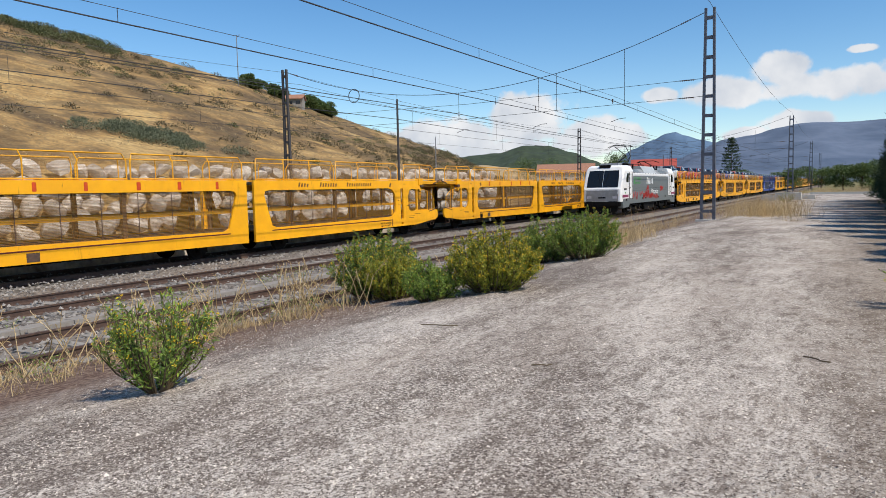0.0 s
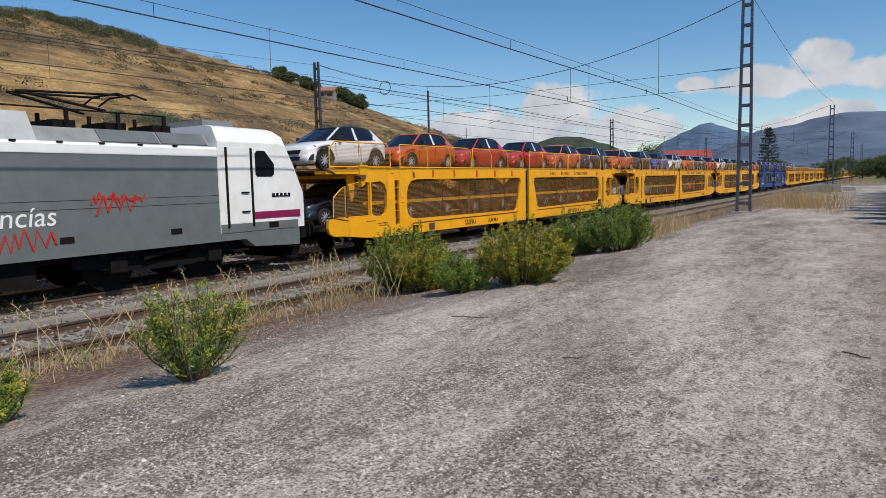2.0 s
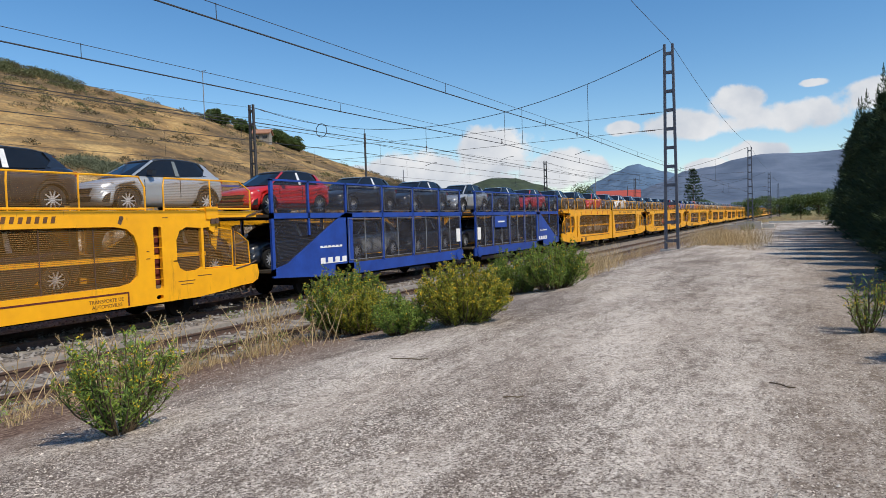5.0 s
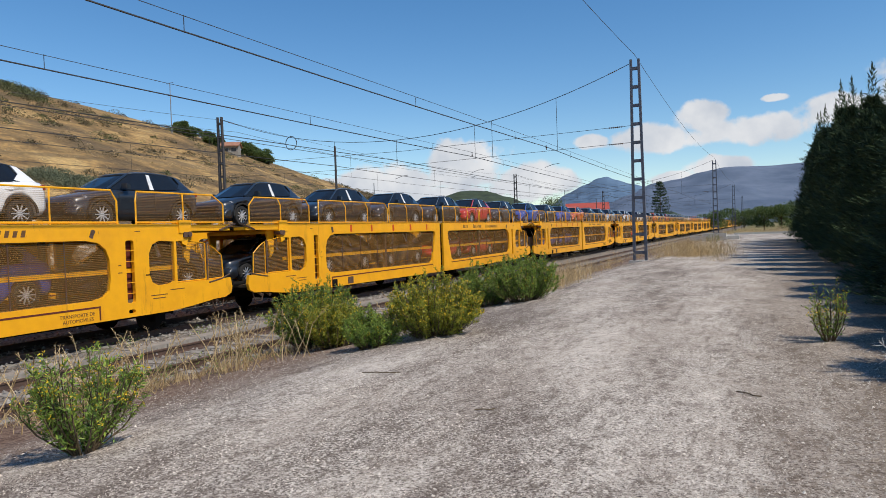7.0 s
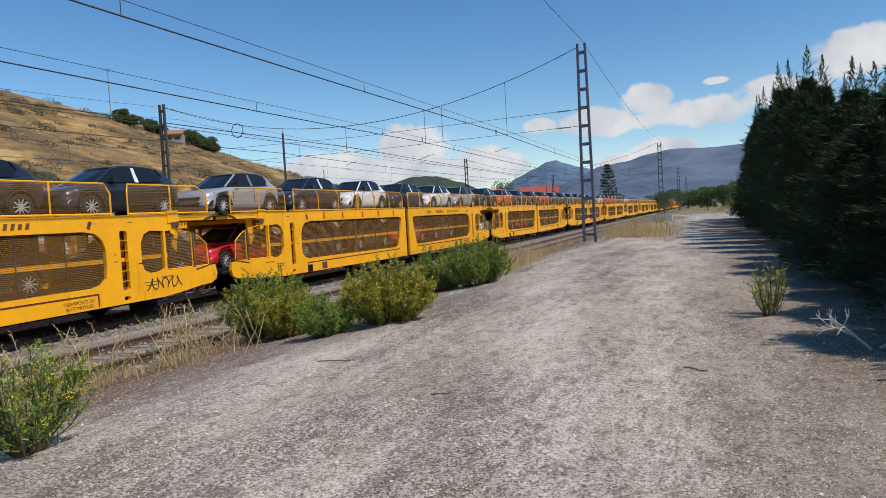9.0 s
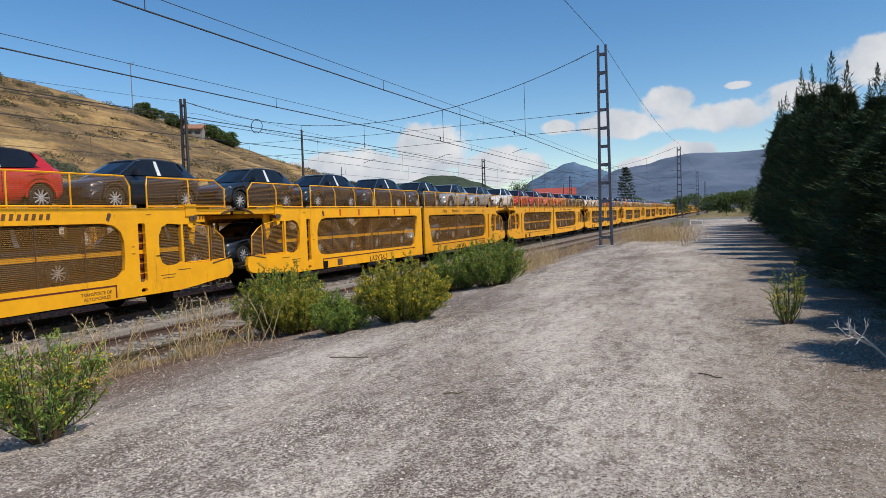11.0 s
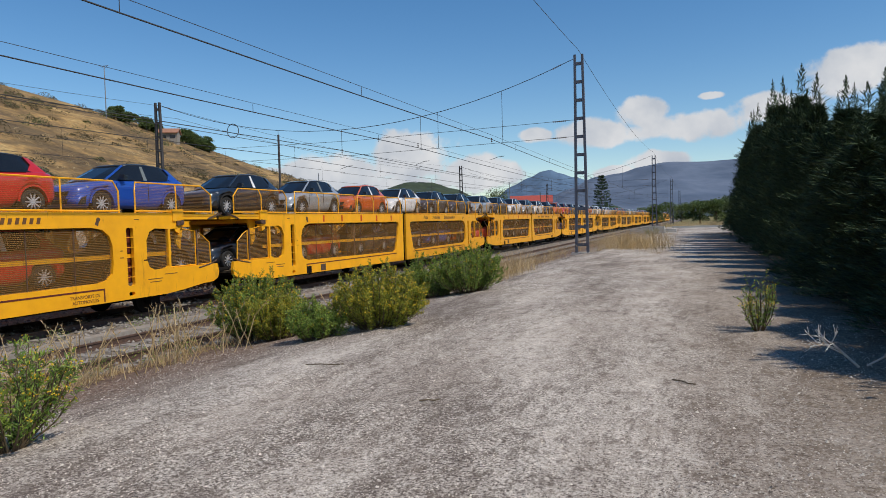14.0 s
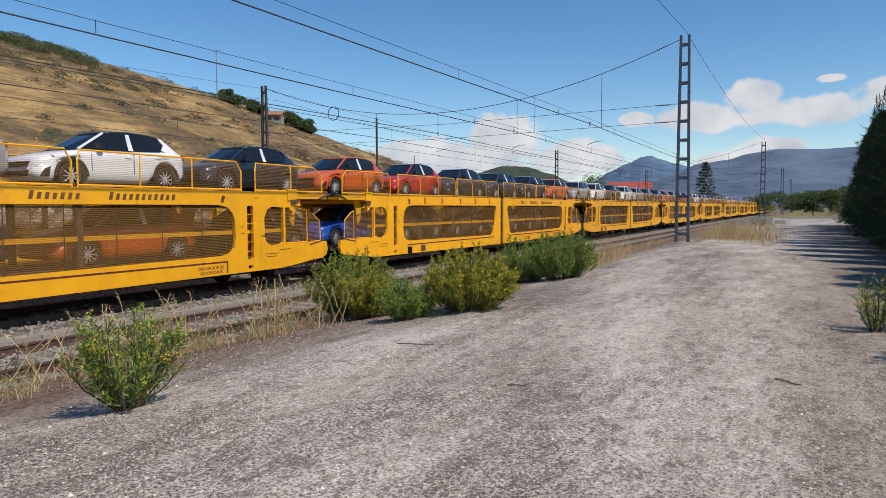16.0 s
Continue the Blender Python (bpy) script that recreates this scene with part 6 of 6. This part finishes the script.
def conifer_mesh(seed, h, r, sprays, big=1.0):
    random.seed(seed)
    g = Geo()
    lobes = [(random.uniform(0, 6.28), random.uniform(0.08, 0.9), random.uniform(-0.3, 0.5)) for _ in range(34)]
    for _ in range(sprays):
        u = random.random() ** 1.25
        z = 0.25 + (h - 0.25) * u
        a = random.uniform(0, 2 * math.pi)
        rr = r * (1 - u) ** 0.92 * (0.74 + 0.5 * noise.noise(Vector((math.cos(a) * 1.6, math.sin(a) * 1.6, z * 1.1 + seed * 5)))) + 0.05
        for la, lu, lw in lobes:
            da = abs((a - la + math.pi) % (2 * math.pi) - math.pi)
            if da < 0.45 and abs(u - lu) < 0.06:
                rr *= 1 + lw
        k = random.random() ** 0.4
        p = Vector((math.cos(a) * rr * k, math.sin(a) * rr * k, z))
        out = Vector((math.cos(a), math.sin(a), random.uniform(0.35, 1.1)))
        length = random.uniform(0.20, 0.42) * big
        for _ in range(4):
            d = out + rand_dir() * 0.55
            blade(g, p + rand_dir() * 0.06, d, length * random.uniform(0.4, 0.9), random.uniform(0.018, 0.04) * big, rand_dir())
    # leading shoots
    for i in range(9):
        a, far = random.uniform(0, 6.28), (0.0 if i == 0 else random.uniform(0.2, 0.75))
        p = Vector((math.cos(a) * far, math.sin(a) * far, h * (0.97 - 0.28 * far) - 0.3))
        top = random.uniform(0.7, 1.4) if i else 2.3
        for k in range(260):
            v = (k / 260) ** 1.2
            q = p + Vector((0, 0, top * v - 0.35)) + rand_dir() * 0.30 * (1 - v)
            blade(g, q, rand_dir() * (1.15 - v) + Vector((0, 0, 0.6)), (0.62 * (1 - v) + 0.10) * random.uniform(.5, 1.1), 0.042 * big, rand_dir())
    # feathery branch ends standing out of the crown
    for i in range(46):
        a, u = random.uniform(0, 6.28), random.uniform(0.12, 0.86)
        base = r * (1 - u) ** 0.92 * 0.75
        axis = Vector((math.cos(a), math.sin(a), random.uniform(0.35, 0.9))).normalized()
        p = Vector((math.cos(a) * base, math.sin(a) * base, 0.25 + h * u))
        reach = random.uniform(0.5, 0.95)
        for k in range(34):
            v = k / 34
            blade(g, p + axis * reach * v + rand_dir() * 0.07 * (1 - v), axis + rand_dir() * 0.7, 0.24 * (1.15 - v), 0.028 * big, rand_dir())
    return mesh_of("crown", g, CONIFER, flip=False)


def build_hedge():
    protos = [conifer_mesh(k, 6.6, 2.0, 7500) for k in range(4)]
    trunk = mesh_of("trunk", Geo().tube((0, 0, -0.1), (0, 0, 5.4), 0.13, 8, 0.03), BARK)
    random.seed(90)
    ys = [12.5 + 2.95 * i + random.uniform(-.5, .5) for i in range(21)]
    spots = [(3.95 + 0.09 * max(0, 24 - y) + random.uniform(-.3, .35), y) for y in ys]
    spots += [(7.4 + random.uniform(-.5, .5), 14 + 3.4 * i + random.uniform(-.6, .6)) for i in range(18)]
    low = len(spots)
    spots += [(3.55 + random.uniform(-.15, .25), 8.8 + 2.1 * i) for i in range(6)]
    for i, (x, y) in enumerate(spots):
        t = empty("conifer", "dark green dense cypress tree in a hedge row beside the yard", "tree", "conifer hedge")
        s = max(0.55, min(1.15, 0.45 + 0.0143 * y)) * random.uniform(0.82, 1.08) if i < low else random.uniform(0.42, 0.52)
        t.matrix_basis = pose(x, y, 0, random.uniform(-2, 2), random.uniform(-2, 2), random.uniform(0, 360)) @ Matrix.Diagonal((random.uniform(.95, 1.1), random.uniform(.95, 1.1), s, 1))
        part("crown", protos[i % 4], None, t)
        part("trunk", trunk, None, t)
    # low skirt of branches and dead litter under the hedge
    tall = empty("tall_cypress", "solitary tall dark cypress behind the train", "tree")
    tall.location = (-20.5, 156, -0.7)
    random.seed(97)
    g = Geo()
    for i in range(15):
        z = 2.6 + 9.0 * i / 14
        span = (2.9 - 2.3 * (i / 14) ** 1.3) * random.uniform(0.8, 1.1)
        for k in range(7):
            a = random.uniform(0, 6.28)
            out = Vector((math.cos(a), math.sin(a), 0))
            for m_ in range(46):
                v = random.random() ** 0.7
                q = Vector((0, 0, z)) + out * span * v + Vector((0, 0, 0.55 * v * v - 0.35 * v)) + rand_dir() * 0.16
                blade(g, q, out * 0.5 + rand_dir() * 0.7 + Vector((0, 0, 0.35)), random.uniform(0.25, 0.5), 0.13, rand_dir())
    part("crown", g, CONIFER, tall, flip=False)
    part("trunk", Geo().tube((0, 0, 0), (0, 0, 9), 0.2, 8, 0.05), BARK, tall)


build_hedge()


def leafy_clump(g, x, y, z, w, h, n, leaf):
    for _ in range(n):
        d = rand_dir()
        d.z = abs(d.z) * 1.0
        k = random.random() ** 0.35
        p = Vector((x + d.x * w * k, y + d.y * w * k, z + d.z * h * k))
        blade(g, p, d + rand_dir() * 0.8, leaf * random.uniform(0.6, 1.3), leaf * 0.5, rand_dir())


def broad_tree(x, y, h, w, label, seed):
    random.seed(seed)
    t = empty("tree", label, "tree", "far trees")
    t.location = (x, y, ground_z(x, y))
    g = Geo()
    for _ in range(9):
        a, k = random.uniform(0, 6.28), random.random() ** .5
        leafy_clump(g, math.cos(a) * w * .6 * k, math.sin(a) * w * .6 * k, h * random.uniform(0.02, 0.68), w * random.uniform(.4, .6), h * random.uniform(.22, .32), 420, 0.42)
    part("crown", g, BROADLEAF, t, flip=False)
    tg = Geo().tube((0, 0, -.2), (0, 0, h * .55), .16, 7, .08)
    for k in range(4):
        a = k * 1.6
        tg.tube((0, 0, h * .35), (math.cos(a) * w * .5, math.sin(a) * w * .5, h * .7), .07, 5, .03)
    part("trunk", tg, BARK, t)


for k, (x, y, h, w) in enumerate([(-100, 236, 13, 6), (-92, 240, 12, 6), (-84, 240, 11, 5.5), (-76, 236, 10.5, 5), (-64, 240, 9, 5), (-58, 232, 9, 4), (-57.5, 201, 12.5, 4.5), (-61, 206, 10, 4), (-22, 190, 6, 4), (-12, 215, 6.5, 5), (-5, 205, 6, 4),
                                  (0, 150, 5, 3.5), (3, 146, 6, 3.5), (7, 150, 6.5, 4), (11, 144, 6, 4), (6, 118, 4.6, 3), (-16, 240, 7, 5), (-30, 250, 8, 5), (-36, 245, 8, 5), (-9, 250, 8, 6), (1, 260, 8, 6), (9, 255, 9, 6)]):
    broad_tree(x, y, h, w, "dark green broad tree in the distance", 100 + k)


def build_hill_scrub():
    random.seed(130)
    g, g2 = Geo(), Geo()
    n = 0
    while n < 2000:
        x, y = -41 - 100 * random.random(), random.uniform(5, 260)
        if noise.noise(Vector((x * 0.03, y * 0.012, 5))) < 0.02 and random.random() < 0.8:
            continue
        s = random.uniform(0.35, 1.1)
        leafy_clump(g2 if random.random() < 0.72 else g, x, y, ground_z(x, y) - .1, s * 1.5, s, 120, 0.24)
        n += 1
    g3, g4 = Geo(), Geo()
    for _ in range(2600):
        x, y = -40 - 70 * random.random() ** 1.2, random.uniform(4, 230)
        s = random.uniform(0.12, 0.4)
        leafy_clump(g3, x, y, ground_z(x, y) - .05, s * 1.5, s, 22, 0.13)
    tagged(part("hill_tussocks", g3, STRAW, flip=False), "straw-coloured grass tussocks over the hillside", "dry grass", kind="stuff")
    # band of dark shrubs along the crest
    for _ in range(110):
        y = random.choice((random.gauss(49, 4), random.gauss(60, 3), random.gauss(69, 2), random.uniform(20, 80)))
        x = -106 + random.uniform(-5, 4)
        s = random.uniform(0.4, 1.25)
        leafy_clump(g, x, y, ground_z(x, y) - .2, s * 1.7, s, 320, 0.3)
    # grey-green thicket half-way up the slope
    for _ in range(60):
        y = random.gauss(38.5, 3.0)
        x = -51 + random.gauss(0, 1.5) + (y - 38.5) * 0.25
        s = random.uniform(0.4, 0.95)
        leafy_clump(g4, x, y, ground_z(x, y) - .1, s * 1.5, s * 1.0, 420, 0.16)
    tagged(part("broom_thicket", g4, THICKET, flip=False), "grey-green broom thicket on the slope", "scrub", kind="stuff")
    tagged(part("hill_scrub", g, SCRUB, flip=False), "dark green scrub dotted over the dry hillside", "scrub", kind="stuff")
    tagged(part("dry_scrub", g2, OLIVE, flip=False), "grey dry scrub tufts on the hillside", "scrub", kind="stuff")


build_hill_scrub()


def build_litter():
    random.seed(150)
    g = Geo()
    for _ in range(110000):
        y = -1.0 + 14 * random.random() ** 1.5
        x = random.uniform(-0.75 * max(y, 0) - 3, 0.26 * max(y, 0) + 1.2) + random.gauss(0, 0.6)
        if x < -8.2:
            continue
        s = random.uniform(0.0045, 0.011) * (1 + (random.random() < .02))
        z = ground_z(x, y) - 0.002
        a = random.uniform(0, 6.28)
        ring = [(x + s * random.uniform(0.7, 1.2) * math.cos(a + i * 1.57), y + s * random.uniform(0.7, 1.2) * math.sin(a + i * 1.57), z) for i in range(4)]
        g.add(ring + [(x + random.uniform(-.3, .3) * s, y, z + s * random.uniform(0.6, 1.1))], [(0, 1, 4), (1, 2, 4), (2, 3, 4), (3, 0, 4)])
    tagged(part("gravel_stones", g, island_mat("gravel_stone", (0.20, 0.165, 0.135), (0.74, 0.67, 0.58), 0.95), flip=False), "loose pale gravel over the yard", "gravel", kind="stuff")
    g = Geo()
    for _ in range(75000):
        y = -1.0 + 16 * random.random() ** 1.5
        x = random.uniform(-0.75 * max(y, 0) - 3, 0.26 * max(y, 0) + 1.2) + random.gauss(0, 0.6)
        if noise.noise(Vector((x * 0.8, y * 0.35, 2))) < random.uniform(-.12, .42) - (0.42 if x < -4.6 else 0):
            continue
        p = Vector((x, y, ground_z(x, y) + 0.006))
        a = random.uniform(0, 6.28)
        blade(g, p, Vector((math.cos(a), math.sin(a), random.uniform(-.05, .15))), random.uniform(0.012, 0.04), random.uniform(0.004, 0.009), Vector((-math.sin(a), math.cos(a), 0.2)))
    tagged(part("plant_litter", g, island_mat("dark_litter", (0.02, 0.013, 0.010), (0.085, 0.052, 0.038), 0.9), flip=False), "dark dry plant litter scattered on the gravel", "litter", kind="stuff")
    for x, y, l_, a in ((-4.7, 7.4, 0.5, 0.2), (-0.3, 7.6, 0.3, -0.7), (-2.6, 6.1, 0.2, 0.4)):
        tw = part("twig", Geo().path([(0, 0, 0.012), (l_ * .4, 0.015, 0.016), (l_ * .75, -.01, 0.014), (l_, .015, 0.018)], 0.007, 5), STEM)
        tw.matrix_basis = pose(x, y, ground_z(x, y), 0, 0, math.degrees(a))
        tagged(tw, "dark dry twig lying on the gravel", "twig", "twigs")
    # bleached dead branch at the hedge
    random.seed(8)
    g = Geo()

    def limb(p, d, l_, r, depth):
        q = p + d * l_
        g.tube(p, q, r, 5, r * .7)
        if depth:
            for _ in range(3):
                limb(p.lerp(q, random.uniform(.4, 1)), (d + rand_dir() * .9 + Vector((0, 0, .15))).normalized(), l_ * .65, r * .6, depth - 1)
    limb(Vector((0, 0, 0.03)), Vector((-.5, -.2, .5)).normalized(), 0.4, 0.016, 3)
    limb(Vector((.1, 0.1, 0.03)), Vector((.4, -.3, .35)).normalized(), 0.4, 0.014, 3)
    db = part("dead_branch", g, mat("bleached_wood", (0.66, 0.62, 0.56), 0.9))
    db.location = (1.62, 8.6, 0)
    tagged(db, "bleached leafless dead branch lying by the hedge", "branch")


build_litter()


# ---- far fittings ----
def thin_mast(name, x, y, h, r, label, material, arms=0):
    m_ = empty(name, label, "mast")
    m_.location = (x, y, ground_z(x, y))
    part("shaft", Geo().tube((0, 0, -.2), (0, 0, h), r, 8, r * .75), material, m_)
    if arms:
        part("aerial", Geo().tube((-.9, 0, h - .05), (.9, 0, h - .05), .03, 5).tube((0, 0, h - .5), (-.9, 0, h - .02), .02, 4).tube((0, 0, h - .5), (.9, 0, h - .02), .02, 4), material, m_)
    return m_


thin_mast("wooden_pole", -37.2, 55.3, 11.2, 0.13, "dark slender pole beyond the tracks", POLEDARK)
thin_mast("aerial_mast", -96, 91, 9.0, 0.09, "thin aerial mast with a cross arm on the hill crest", STEEL, 1)
thin_mast("thin_pole", -37.0, 62, 8.0, 0.06, "thin grey pole beyond the tracks", STEEL)
thin_mast("lamp_post", -30.0, 112, 9.0, 0.07, "thin far lamp post", STEEL)
thin_mast("lamp_post", -27.0, 122, 7.6, 0.08, "thin far lamp post", POLEDARK)


def street_lamp(x, y, h):
    m_ = empty("street_lamp", "tall grey street lamp with a curved arm above the hedge", "street lamp")
    m_.location = (x, y, ground_z(x, y))
    part("shaft", Geo().tube((0, 0, -.1), (0, 0, h - 0.9), 0.11, 10, 0.07), STEEL, m_)
    part("arm", Geo().path([(0, 0, h - 0.95), (0.03, 0, h - 0.55), (0.16, 0, h - 0.22), (0.45, 0, h - 0.05), (1.3, 0, h + 0.05)], 0.05, 7), STEEL, m_)
    part("lamp_head", Geo().loft([[(1.2, -.1, h - .02), (1.2, .1, h - .02), (1.2, .1, h + .1), (1.2, -.1, h + .1)], [(1.85, -.16, h - .02), (1.85, .16, h - .02), (1.85, .1, h + .12), (1.85, -.1, h + .12)], [(2.0, -.06, h + .02), (2.0, .06, h + .02), (2.0, .04, h + .1), (2.0, -.04, h + .1)]]), STEEL, m_)


street_lamp(10.25, 45, 12.2)


def house(name, x, y, z, w, d, h, roof_h, turn, wall, roof, label, windows=3):
    b = empty(name, label, "building")
    b.matrix_basis = pose(x, y, z, 0, 0, turn)
    part("wall", Geo().prism([(-d / 2, -.5), (d / 2, -.5), (d / 2, h), (0, h + roof_h), (-d / 2, h)], 0, -w / 2, w / 2), wall, b)
    for s in (-1, 1):
        part("roof", Geo().prism([(s * (d / 2 + .4), h - .15), (0, h + roof_h + .12), (0, h + roof_h + .32), (s * (d / 2 + .4), h + .05)], 0, -w / 2 - .3, w / 2 + .3), roof, b, "tiled roof slope")
    for i in range(windows):
        u = -w / 2 + w * (i + .5) / windows
        part("window", Geo().box(u - .5, -d / 2 - .04, h * .4, u + .5, -d / 2 + .02, h * .75), GLASS, b)
    return b


ROOF_RED = mat("red_roof", (0.42, 0.075, 0.05), 0.8, second=(0.3, 0.05, 0.04), scale=3)
ROOF_TILE = mat("clay_tiles", (0.38, 0.19, 0.12), 0.9, second=(0.22, 0.11, 0.07), scale=3)
PLASTER = mat("pale_plaster", (0.6, 0.55, 0.47), 0.9, second=(0.45, 0.4, 0.33), scale=1)
house("station_building", -48.2, 205, -0.7, 12.5, 8, 7.7, 2.0, 12, PLASTER, ROOF_RED, "far building with a bright red roof behind the train", 4)
house("goods_shed", -69.5, 190, -0.7, 16, 9, 6.5, 2.3, 18, PLASTER, ROOF_TILE, "long low building with a brown tiled roof", 5)
house("hill_house", -101, 111.5, ground_z(-101, 111.5) - .6, 3.4, 3, 1.9, 0.7, 30, SLEEPER, ROOF_TILE, "small pale house on the hill crest", 2)


def crest_trees():
    for k, (az, w, h) in enumerate([(-46.0, 2.0, 2.6), (-45.0, 2.0, 2.4), (-43.8, 2.0, 2.8), (-43.2, 1.6, 2.0), (-41.0, 2.2, 3.4), (-40.4, 2.4, 3.6), (-39.8, 2.2, 3.0), (-39.3, 2.0, 2.2)]):
        x = -104.0
        y = x / math.tan(radians(az))
        broad_tree(x, y, h, w, "round dark tree on the hill crest", 180 + k)


crest_trees()


def concrete_blocks():
    for x, y, w, d, h in ((-4.6, 74.5, 2.4, 0.9, 0.75), (-5.6, 78, 3.4, 1.0, 0.55), (-3.2, 79, 1.6, 0.8, 0.4)):
        b = part("concrete_block", Geo().prism([(-w / 2, 0), (w / 2, 0), (w / 2 - .08, h), (-w / 2 + .08, h)], 1, -d / 2, d / 2), CONCRETE)
        b.location = (x, y, ground_z(x, y) - .01)
        tagged(b, "weathered pale concrete block at the yard end", "concrete block", "concrete blocks")
    k = part("kerb", Geo().box(-4, 108, -.05, 9, 108.4, 0.28), CONCRETE)
    tagged(k, "low pale concrete kerb closing the yard", "kerb", kind="structure")


concrete_blocks()


def motions():
    for ob, c, x, z in MOVING:
        walk(ob, [(t, pose(x, c - s, z)) for t, s in RUN])


motions()
